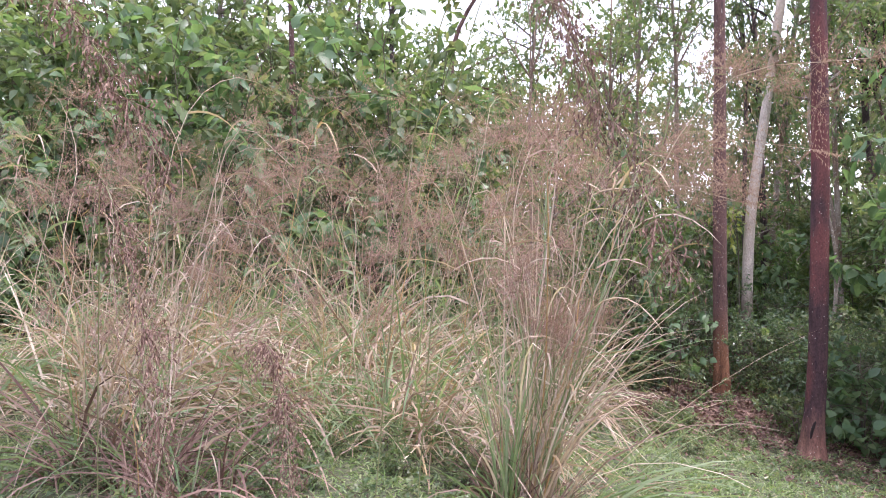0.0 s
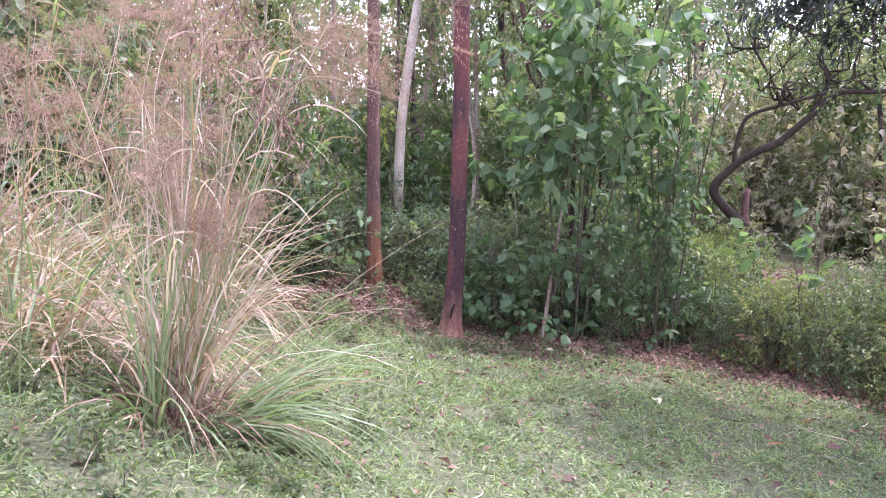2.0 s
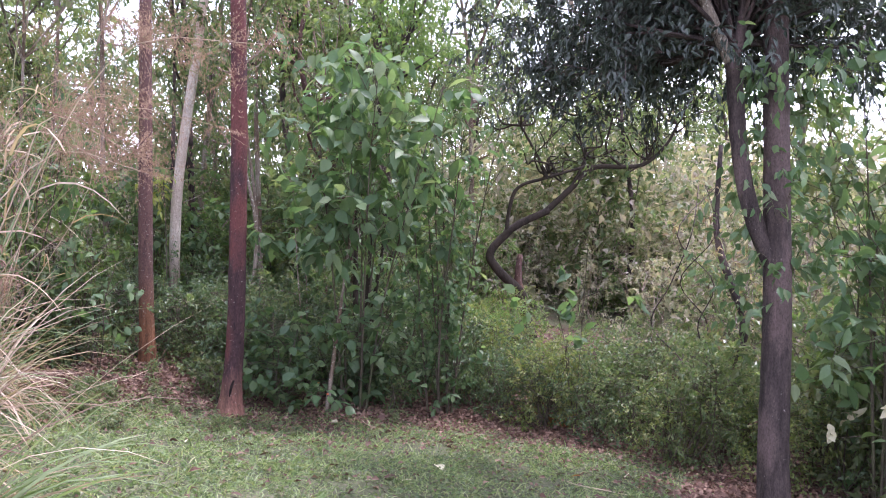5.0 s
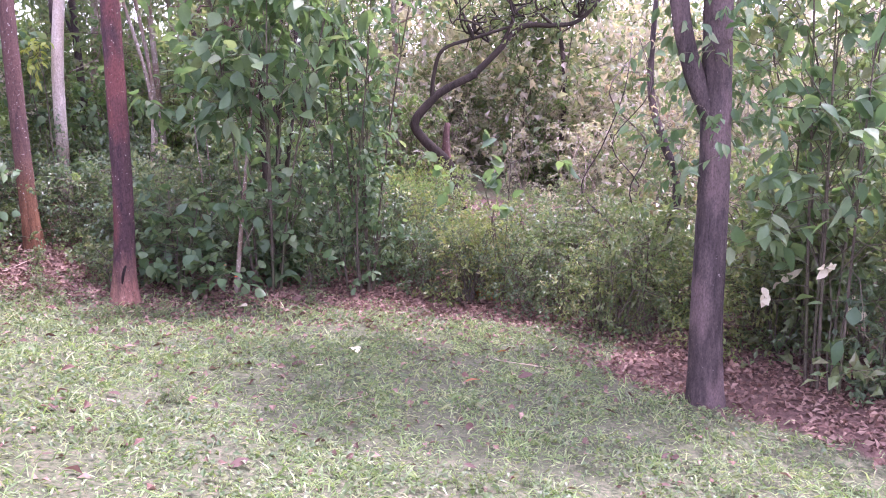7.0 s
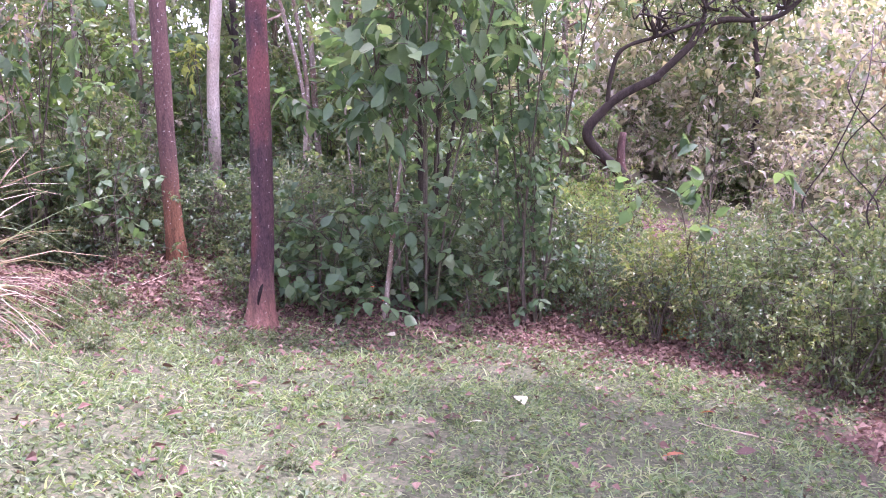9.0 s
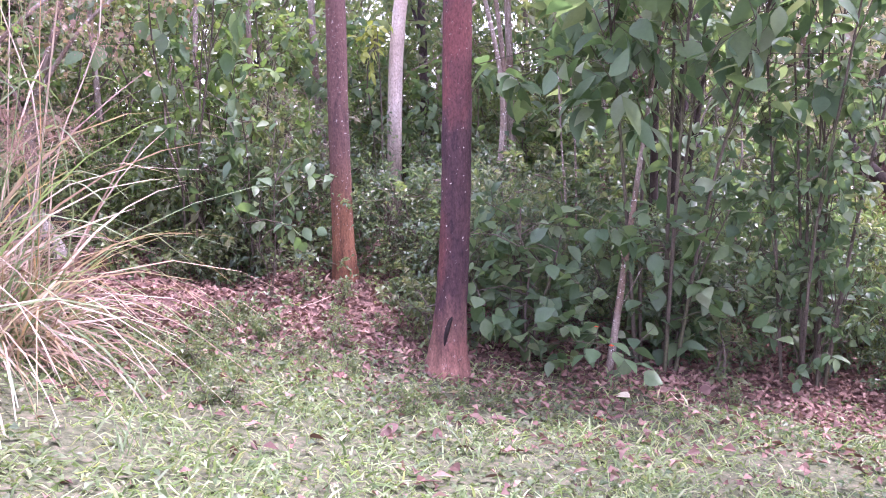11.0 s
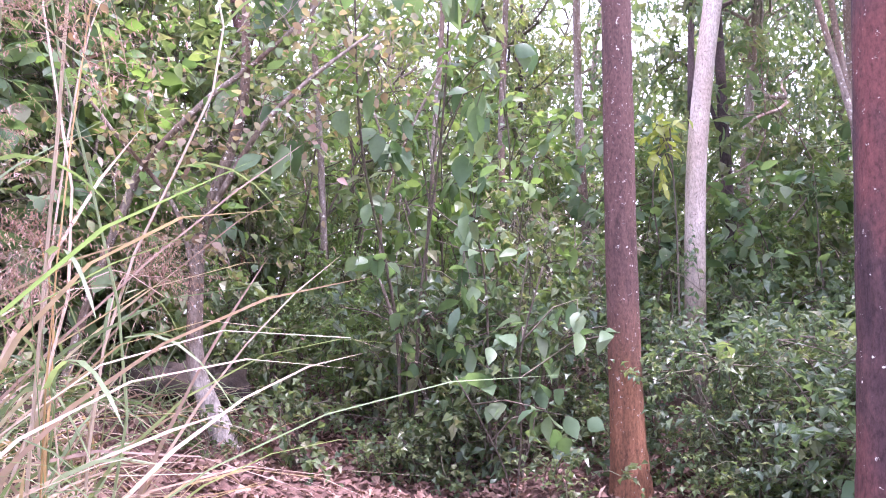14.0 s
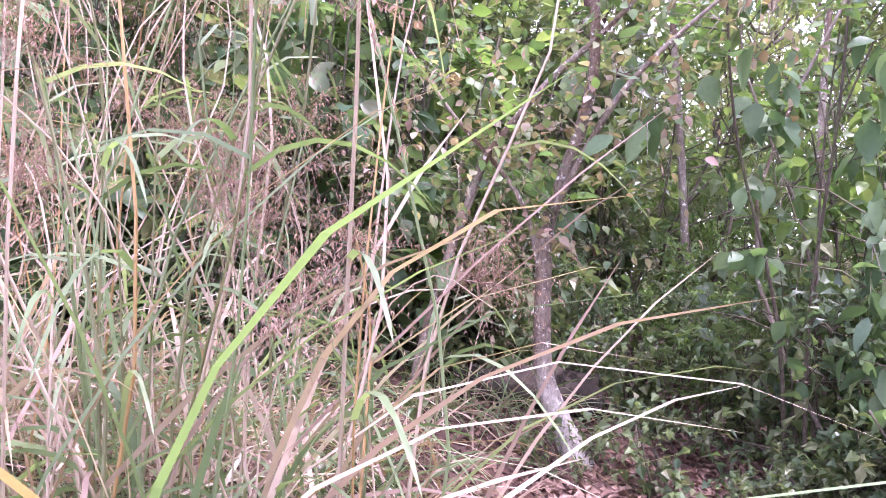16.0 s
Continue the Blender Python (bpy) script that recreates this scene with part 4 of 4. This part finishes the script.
    sapling("tall broad-leaved sapling behind the grass", -3.2, 9.8, [(0, 0, -0.2, 0, 4.0), (0.2, 0, 0.9, 0, 3.6), (-0.2, 0, -0.9, 0, 3.8)], r, mat=L_MID, sprays=11, low=0.3, leaf=(0.2, 0.11), reach=0.6, n_leaf=6)
    sapling("small shrub with a few whitish pale leaves", 8.75, 3.3, [(0, 0, -0.05, 0.05, 1.15), (0, 0, 0.15, -0.1, 1.05)], r, mat=L_PALE, sprays=2, per=2, n_leaf=2, low=0.9, leaf=(0.17, 0.09), reach=0.15)
    sapling("leafy sapling with sunlit green leaves", 3.3, 13.3, [(0, 0, 0.1, 0, 3.2), (0.1, 0, 0.4, 0, 2.8), (-0.1, 0, -0.4, 0, 3.0)], r, mat=L_SUN, sprays=9, low=0.25, leaf=(0.15, 0.08))
    sapling("small plant with bright yellow-green leaves by the white tree", 4.8, 13.0, [(0, 0, 0.05, 0.3, 2.6)], r, mat=L_YELLOW, sprays=4, per=3, low=0.85, leaf=(0.14, 0.06), reach=0.3, side=0.15)
    # two small orange-red flowers by the low sapling
    for dx, dz in ((5.42, 0.42), (5.55, 0.27)):
        s = Soup()
        leaves(s, np.zeros((7, 3)), np.column_stack([np.cos(np.arange(7) * 0.9), np.sin(np.arange(7) * 0.9), np.full(7, 0.5)]), 0.03, 0.018, r, round_tip=True)
        e = thing("flower", dx, 9.0, "small orange-red flower on a thin stem", "flower", "orange flowers")
        st = Soup()
        tube(st, [(0, 0, -0.02), (0.02, 0, dz * 0.5), (0, 0, dz)], [0.003, 0.003, 0.002], 5)
        part("stem", st, M_THIN, e)
        o = part("blossom", s, L_FLOWER, e)
        o.matrix_basis = pose(0, 0, dz)


build_saplings()


def build_back_trees():
    r = np.random.default_rng(41)
    protos = []
    kinds = [("slim forest tree with a thin open green crown", M_THIN, L_MID, (0.15, 0.06), 6.5), ("pale-barked forest tree with dark leaves", M_PALE, L_DARK, (0.13, 0.05), 7.5),
             ("tall grey forest tree with drooping green leaves", M_GREY, L_MID, (0.18, 0.065), 9.0), ("young forest tree with bright sunlit leaves", M_THIN, L_BRIGHT, (0.15, 0.055), 5.5), ("crooked brown forest tree with sparse leaves", M_ORANGE, L_MID, (0.14, 0.05), 8.0)]
    for label, bark, mat, lf, hgt in kinds:
        e = thing("forest_tree", 0, 0, label, "tree", z=-50)
        s = Soup()
        line = spline([(0, 0, -0.1), (r.normal(0, 0.15), r.normal(0, 0.15), hgt * 0.3), (r.normal(0, 0.35), r.normal(0, 0.35), hgt * 0.65), (r.normal(0, 0.6), r.normal(0, 0.6), hgt)], 26)
        tube(s, line, np.linspace(0.085, 0.02, 26), 10, 0.06, r)
        part("trunk", s, bark, e, smooth=True)
        fol, tw = Soup(), Soup()
        for k in range(15):
            j = r.integers(8, 26)
            a, q = r.uniform(0, 6.28), r.uniform(0.6, 1.7)
            tp = line[j] + np.array([math.cos(a) * q, math.sin(a) * q, r.uniform(0.2, 1.2)])
            s = Soup()
            p = limb(s, [line[j], line[j] * 0.6 + tp * 0.4 + r.normal(0, 0.22, 3), line[j] * 0.25 + tp * 0.75 + r.normal(0, 0.2, 3), tp], 0.03, 0.007, r, 5, 10)
            an = p[r.integers(3, 10, 6)] + r.normal(0, 0.22, (6, 3))
            twigs(fol, tw, an, an - line[j], r, per=4, reach=0.55, n_leaf=7, length=lf[0], width=lf[1], droop=0.7)
            part("limb", s, bark, e)
        part("twig_spray", tw, bark, e, kind="stuff")
        part("crown", fol, mat, e, kind="stuff")
        protos.append(e)
    plant(protos, spots(r, 50, -14, 22, 12.5, 32, 3.6, 1.6, 0.7), "forest trees", 5, (0.75, 1.35))
    plant(protos, spots(r, 16, 9, 30, 18, 32, 3.0, 2.2, 0.6), "forest trees", 4, (1.0, 1.6))
    plant(protos, spots(r, 16, 14, 30, -6, 14, 2.5, 2.2, 0.6), "forest trees", 4, (0.8, 1.3))
    drop_all(protos)


build_back_trees()


def build_slim_trees():
    """Thin pale trunks standing in the wood behind the edge."""
    r = np.random.default_rng(45)
    for x, y in ((9.2, 13.2), (8.0, 15.0), (10.6, 15.5)):
        e, trunk, line = tree("forest_tree", "tall grey forest tree with a broad light green crown", x, y, [(0, 0, -0.1), (0.1, 0, 2.5), (-0.1, 0.1, 5.0), (0.1, 0, 8.5)], 0.09, 0.04, M_GREY, r, 0.25, 12, 34, "forest trees")
        crown(e, ring(r, 16, 0, 0, 1.9, 4.6, 8.6), (0, 0, 5.0), r, L_SUN, M_GREY, leaf=(0.16, 0.07), per=4, n_leaf=7, sprays=6, r=0.03)
    for x, y, hh, rad, bark in ((2.95, 14.2, 6.5, 0.04, M_PALE), (3.6, 15.2, 7.5, 0.05, M_FLAKE), (1.6, 14.8, 7.0, 0.045, M_PALE), (5.9, 12.6, 6.5, 0.035, M_PALE), (6.3, 13.2, 7.0, 0.04, M_FLAKE), (7.3, 12.4, 6.5, 0.04, M_PALE), (7.0, 14.2, 8.0, 0.06, M_PALE), (8.4, 13.0, 7.0, 0.045, M_GREY), (4.6, 15.6, 8.0, 0.06, M_PALE), (-0.8, 13.6, 7.5, 0.06, M_GREY), (-2.6, 12.6, 7.5, 0.07, M_ORANGE), (-4.2, 13.4, 8.0, 0.06, M_PALE), (5.6, 15.0, 8.0, 0.05, M_GREY)):
        a = r.normal(0, 0.12, (3, 2))
        e, trunk, line = tree("slim_tree", "slim straight young tree with pale lichen-patched bark", x, y, [(0, 0, -0.1), (a[0, 0], a[0, 1], hh * 0.3), (a[1, 0], a[1, 1], hh * 0.65), (a[2, 0] * 2, a[2, 1] * 2, hh)], rad, rad * 0.4, bark, r, 0.2, 10, 34, "slim trees")
        crown(e, ring(r, 6, 0, 0, 1.0, hh * 0.75, hh * 1.1), (a[1, 0], a[1, 1], hh * 0.7), r, L_MID, bark, leaf=(0.17, 0.08), per=3, n_leaf=6, sprays=4, r=0.02, droop=0.3)


build_slim_trees()


def build_far_wood():
    """Leafy masses closing the view between and behind the trees."""
    r = np.random.default_rng(43)
    n = 2300
    a = r.uniform(-1.15, 1.75, n)
    d = r.uniform(16.5, 32, n)
    x, y = 4 + d * np.sin(a), 3 + d * np.cos(a)
    z = land(x, y) + r.uniform(0.05, 1.0, n) ** 1.5 * np.where(x > 13, 4.5, 6.5)
    k = 34
    c = np.repeat(np.column_stack([x, y, z]), k, 0) + r.normal(0, 1, (n * k, 3)) * [0.7, 0.7, 0.5]
    c[:, 2] = np.maximum(c[:, 2], land(c[:, 0], c[:, 1]) + 0.05)
    for nm, mat, u in (("green", L_MID, x < 13), ("dry", L_SCRUB, x >= 13)):
        s = Soup()
        m = np.repeat(u, k)
        leaves(s, c[m], r.normal(0, 1, (m.sum(), 3)) - [0, 0, 0.2], 0.30, 0.16, r)
        tagged(new("far_wood", s.mesh("far_wood", mat)), "far " + nm + " woodland foliage behind the clearing", "woodland", kind="stuff")


build_far_wood()


# ---- grass clumps ----
def plume_on(s, line, ln, rng, n=30, reach=0.3, grain=0.018):
    """Fine drooping seed branches round the end of a stalk."""
    an = line[rng.integers(10, 14, n)]
    twigs(s, s, an, ln * 3 + np.array([0, 0, 0.25]) + rng.normal(0, 0.3, (n, 3)), rng, per=2, reach=reach, n_leaf=9, length=grain, width=grain * 0.28, droop=1.0, thick=0.0008)


def grass_clump(label, x, y, rng, n=900, height=1.5, spread=0.35, green=0.35, lean=(0, 0), stalks=0, stalk_h=2.4, stalk_lean=(0, 0), droop=0.7, wide=(0.005, 0.013), mess=0.34, flare=0.35, group="tall grass clumps", plume=30, thick=0.0055, dry=L_STRAW):
    e = thing("grass_clump", x, y, label, "grass clump", group)
    for mat, k, nm in ((L_BLADE, green, "green_foliage"), (dry, 1 - green, "dry_foliage")):
        m = int(n * k)
        if m < 5:
            continue
        a, q = rng.uniform(0, 6.28, m), spread * np.sqrt(rng.uniform(0, 1, m))
        pos = np.column_stack([np.cos(a) * q, np.sin(a) * q, np.zeros(m)])
        pos[:, 2] = land(x + pos[:, 0], y + pos[:, 1]) - h(x, y) - 0.02
        ld = np.column_stack([np.cos(a) * q / spread * flare + lean[0], np.sin(a) * q / spread * flare + lean[1], np.ones(m)]) + rng.normal(0, mess, (m, 3))
        ld[:, 2] = np.maximum(ld[:, 2], 0.2)
        s = Soup()
        blades(s, pos, ld, height * rng.uniform(0.25, 1.15, m), rng.uniform(*wide, m), rng, droop * rng.uniform(0.1, 1.9, m), 6)
        part(nm, s, mat, e, kind="stuff")
    nodes, heads = [], []
    for i in range(stalks):
        a, q = rng.uniform(0, 6.28), spread * 0.8 * math.sqrt(rng.uniform(0, 1))
        b = np.array([math.cos(a) * q, math.sin(a) * q, -0.04])
        hh = stalk_h * rng.uniform(0.45, 1.08)
        ln = np.array([stalk_lean[0] + rng.normal(0, 0.26), stalk_lean[1] + rng.normal(0, 0.22), 0]).clip(-0.42, 0.42)
        tip = b + np.array([0, 0, hh]) + ln * hh
        bow = rng.uniform(0, 0.16) * hh
        kink = rng.normal(0, 0.035, (2, 3)) * hh
        line = spline([b, b + (tip - b) * [0.25, 0.25, 0.36] + kink[0], b + (tip - b) * [0.55, 0.55, 0.76] + kink[1], b + (tip - b) * [0.85, 0.85, 0.97], tip + ln * hh * 0.3 - [0, 0, bow]], 14)
        s = Soup()
        tube(s, line, np.linspace(thick, thick * 0.3, 14) * rng.uniform(0.6, 1.2), 5, cap=False)
        st = part("stalk", s, (L_STRAW, L_STRAW, L_BLADE, L_CANE, L_STRAW, L_DRY)[rng.integers(6)], e)
        for k in rng.integers(2, 10, 3):
            nodes.append(line[k])
            heads.append(rng.normal(0, 0.5, 3) * [1, 1, 0] + [ln[0], ln[1], 0.9])
        if i % 4 < 3 and plume:
            s = Soup()
            plume_on(s, line, ln, rng, plume)
            part("plume", s, L_PLUME, st, kind="stuff")
    if nodes:
        s = Soup()
        blades(s, np.array(nodes), np.array(heads), rng.uniform(0.3, 0.75, len(nodes)), rng.uniform(wide[0], wide[1], len(nodes)) * 1.1, rng, rng.uniform(0.8, 2.0, len(nodes)), 6)
        part("leaf_sheath_foliage", s, L_STRAW if green < 0.3 else L_BLADE, e, kind="stuff")
    return e


def build_grass():
    r = np.random.default_rng(51)
    near = dict(flare=0.1, mess=0.17)
    grass_clump("tall dry grass clump with straw stalks and pink plumes", 0.66, 4.5, r, 110, 1.9, 0.17, 0.2, (0.1, 0), 34, 2.5, (0.17, 0), droop=0.45, wide=(0.006, 0.014), thick=0.006, plume=60, **near)
    grass_clump("brown matted grass foot with short dry blades", 0.62, 4.42, r, 420, 0.62, 0.22, 0.05, (0.0, 0), droop=1.3, mess=0.4, wide=(0.005, 0.012), dry=L_BROWN)
    grass_clump("upright tuft of green grass stems", 0.52, 4.25, r, 26, 1.15, 0.05, 1.0, (0.02, 0), droop=0.15, mess=0.07, flare=0.05, wide=(0.008, 0.014))
    grass_clump("low arching skirt of pale green grass blades", 0.9, 4.4, r, 190, 1.2, 0.14, 0.9, (0.85, -0.2), droop=1.5, mess=0.22, flare=0.1, wide=(0.009, 0.019))
    grass_clump("drooping pale green grass blades at a clump's foot", 0.5, 4.3, r, 60, 0.9, 0.12, 0.75, (-0.4, -0.3), droop=1.7, mess=0.25, flare=0.1, wide=(0.009, 0.018))
    grass_clump("sparse stiff dry stems leaning several ways", 0.75, 4.9, r, 50, 1.7, 0.3, 0.1, (0.12, 0), 12, 2.6, (0.2, 0), droop=0.7, mess=0.28, flare=0.05, wide=(0.006, 0.013), thick=0.0048)
    grass_clump("tall straw-coloured grass clump with pinkish seed plumes", 1.12, 8.5, r, 480, 1.9, 0.48, 0.3, (0.02, 0), 36, 2.9, (0.05, 0), wide=(0.007, 0.018), droop=1.2, mess=0.42, thick=0.0055)
    grass_clump("broad arching pale grass blades over a dry clump", 1.3, 8.6, r, 60, 1.6, 0.36, 0.6, (0.04, -0.03), wide=(0.014, 0.026), droop=1.5, mess=0.25)
    grass_clump("dry straw grass among fallen leaves", 0.75, 10.2, r, 200, 1.0, 0.45, 0.3, (0.1, 0), droop=1.3, mess=0.5, wide=(0.007, 0.016))
    grass_clump("dry straw grass among fallen leaves", 0.1, 10.1, r, 200, 1.2, 0.45, 0.3, (0.1, 0), droop=1.3, mess=0.5, wide=(0.007, 0.016))
    grass_clump("upright dry and yellowed grass stalks with broad blades", 1.58, 8.85, r, 110, 1.5, 0.2, 0.4, (0.0, 0.0), 18, 2.6, (0.0, 0), wide=(0.008, 0.019), droop=1.1, mess=0.3, flare=0.1, thick=0.0055)
    grass_clump("pale collapsed dry grass at the foot of a clump", 1.5, 8.6, r, 300, 0.85, 0.32, 0.1, (0.08, -0.1), droop=1.6, wide=(0.005, 0.013), mess=0.45)
    grass_clump("dense dry grass clump with arching green blades", 0.0, 8.7, r, 300, 1.5, 0.5, 0.35, (0.05, 0), 20, 2.7, (0.05, 0), wide=(0.007, 0.017), mess=0.35, droop=1.1, thick=0.0055)
    grass_clump("tangled dry grass with broad green blades", 0.3, 9.4, r, 200, 1.3, 0.5, 0.5, (0.1, 0), 10, 2.2, (0.05, 0), wide=(0.009, 0.02), mess=0.45, droop=1.3, thick=0.005)
    for i in range(26):
        x, y = r.uniform(-4.8, 0.2), r.uniform(5.4, 9.3)
        grass_clump("dense tangled dry and green grass clump", x, y, r, 340, r.uniform(1.3, 2.1), 0.5, r.uniform(0.15, 0.55), (r.normal(0, 0.3), r.normal(0, 0.2)), 5, r.uniform(2.0, 2.9), (r.normal(0.08, 0.12), 0), droop=1.2, mess=0.6, wide=(0.008, 0.021), thick=0.0048)
    grass_clump("shaded tall grass clump with drooping brown plumes", -1.75, 4.5, r, 330, 1.4, 0.4, 0.2, (0.05, 0), 14, 2.3, (0.15, 0), mess=0.5, droop=1.3, wide=(0.007, 0.017), thick=0.0048, dry=L_BROWN)
    grass_clump("shaded brown grass clump of drooping dry blades", -1.2, 4.0, r, 200, 1.0, 0.3, 0.2, (0.0, -0.1), 6, 1.9, (0.2, 0), mess=0.5, droop=1.6, wide=(0.007, 0.016), thick=0.0045, dry=L_BROWN)
    grass_clump("tangled half-dry grass clump", -0.55, 5.6, r, 260, 1.1, 0.4, 0.55, (0.1, 0), 7, 1.9, (0.1, 0), mess=0.6, droop=1.3, wide=(0.007, 0.017), thick=0.0045)
    for x, y in ((0.85, 11.5), (0.6, 11.25), (1.1, 11.75), (0.35, 11.2)):
        grass_clump("loose arching grass blades over leaf litter", x, y, r, 70, 0.9, 0.16, 0.6, (0.25, -0.1), droop=1.4, mess=0.45, wide=(0.006, 0.013))
    # a tuft of reddish dead grass and some green tufts in the turf
    grass_clump("small tuft of rust-red dead grass", 8.64, 7.95, r, 40, 0.45, 0.07, 0.0, droop=0.6, mess=0.35, wide=(0.008, 0.018), group="small tufts", dry=L_RUST)
    for x, y in ((3.95, 4.85), (4.1, 4.95), (6.4, 4.6), (6.0, 4.3), (6.7, 4.2), (5.2, 4.2), (5.6, 5.0), (2.6, 5.5), (3.3, 6.4), (2.2, 7.2), (3.9, 7.6), (3.0, 8.2), (1.9, 4.9)):
        grass_clump("short tuft of fresh green grass blades", x, y, r, 22, 0.24, 0.08, 0.95, droop=0.6, mess=0.5, wide=(0.005, 0.011), group="small tufts")
    # drooping seed heads on long stalks close to where the walk begins: top of the bend, then the tip
    for (fx, fy), (bx, by, bz), (tx, ty, tz) in (((0.05, 1.55), (0.36, 0.86, 2.36), (0.58, 0.80, 1.93)), ((0.15, 1.6), (0.40, 0.95, 2.40), (0.50, 0.86, 2.10)), ((-0.75, 1.4), (-0.30, 0.82, 2.33), (-0.06, 0.76, 2.04)), ((-0.5, 1.5), (-0.25, 1.0, 2.05), (-0.14, 0.97, 1.60)), ((-0.3, 1.7), (-0.05, 1.2, 1.78), (0.03, 1.08, 1.48))):
        e = thing("seed_stalk", fx, fy, "single thin grass stalk with a drooping brown plume", "grass stalk", "seed stalks")
        o = np.array([fx, fy, h(fx, fy)])
        b, t = np.array([bx, by, bz]) - o, np.array([tx, ty, tz]) - o
        line = spline([(0, 0, -0.03), b * [0.25, 0.25, 0.5], b * [0.6, 0.6, 0.9], b, (b + t) / 2 + [0.01, 0, 0.03], t], 30)
        s = Soup()
        tube(s, line, np.linspace(0.0016, 0.0006, 30), 5, cap=False)
        part("stalk", s, L_DRY, e)
        s = Soup()
        an = line[r.integers(17, 30, 85)]
        twigs(s, s, an, r.normal(0, 0.4, (85, 3)) + (t - b), r, per=2, reach=0.07, n_leaf=6, length=0.011, width=0.0035, droop=1.0, thick=0.0006, rise=-0.5)
        part("plume", s, L_BROWN, e, kind="stuff")


build_grass()


# ---- single fallen leaves ----
def build_fallen():
    r = np.random.default_rng(71)
    pale, brown, rust = [], [], []
    for lst, mat in ((pale, L_PALE), (brown, L_BROWN), (rust, L_RUST)):
        for k in range(4):
            s = Soup()
            leaves(s, np.array([[-0.5, 0, 0.03]]), np.array([[1.0, 0, 0.05]]), 1.0, 0.5, r, 0.25, 0.22, round_tip=True)
            lst.append(s.mesh("fallen_leaf", mat))

    def lay(lst, x, y, size, label):
        ob = new("fallen_leaf", lst[r.integers(4)])
        ob.matrix_basis = pose(x, y, h(x, y) + 0.035, r.uniform(-12, 12), r.uniform(-12, 12), r.uniform(0, 360)) @ Matrix.Diagonal((size, size, size, 1))
        tagged(ob, label, "fallen leaf", "fallen leaves")

    for x, y, q in ((4.17, 8.57, 0.2), (5.55, 6.57, 0.2), (4.88, 6.16, 0.18), (7.52, 5.69, 0.18), (5.43, 8.66, 0.16), (2.41, 9.98, 0.2), (2.14, 9.91, 0.22), (2.6, 9.6, 0.16), (3.2, 7.6, 0.13), (4.75, 8.3, 0.15)):
        lay(pale, x, y, q, "large pale dry leaf lying on the grass")
    for x, y in ((5.9, 5.28), (6.9, 5.9), (5.0, 8.2)):
        lay(rust, x, y, 0.16, "rust-orange dead leaf lying on the grass")
    for i in range(110):
        x, y = r.uniform(1.6, 8.2), r.uniform(2.8, 9.3)
        if y < edge_y(x) + 0.3:
            lay(brown, x, y, r.uniform(0.06, 0.14), "brown curled dead leaf lying on the grass")


build_fallen()


def build_fallen_twigs():
    r = np.random.default_rng(81)
    for x, y, a, q in ((1.75, 3.55, 60, 0.6), (2.0, 3.4, 75, 0.5), (2.2, 3.9, 40, 0.5), (4.6, 5.3, 20, 0.5), (6.8, 5.5, 120, 0.7), (2.5, 9.6, 170, 0.6), (5.9, 8.4, 100, 0.5), (3.4, 10.6, 30, 0.9)):
        s = Soup()
        dx, dy = math.cos(radians(a)) * q, math.sin(radians(a)) * q
        c = [(u * dx + r.normal(0, 0.03), u * dy + r.normal(0, 0.03), h(x + u * dx, y + u * dy) - h(x, y) + 0.02 + 0.05 * u) for u in (-0.5, -0.1, 0.2, 0.5)]
        limb(s, c, 0.007, 0.003, r, 6, 14, 0.1)
        e = thing("fallen_twig", x, y, "thin dry straw-coloured twig lying on the ground", "twig", "fallen twigs")
        part("stem", s, L_STRAW, e)


build_fallen_twigs()
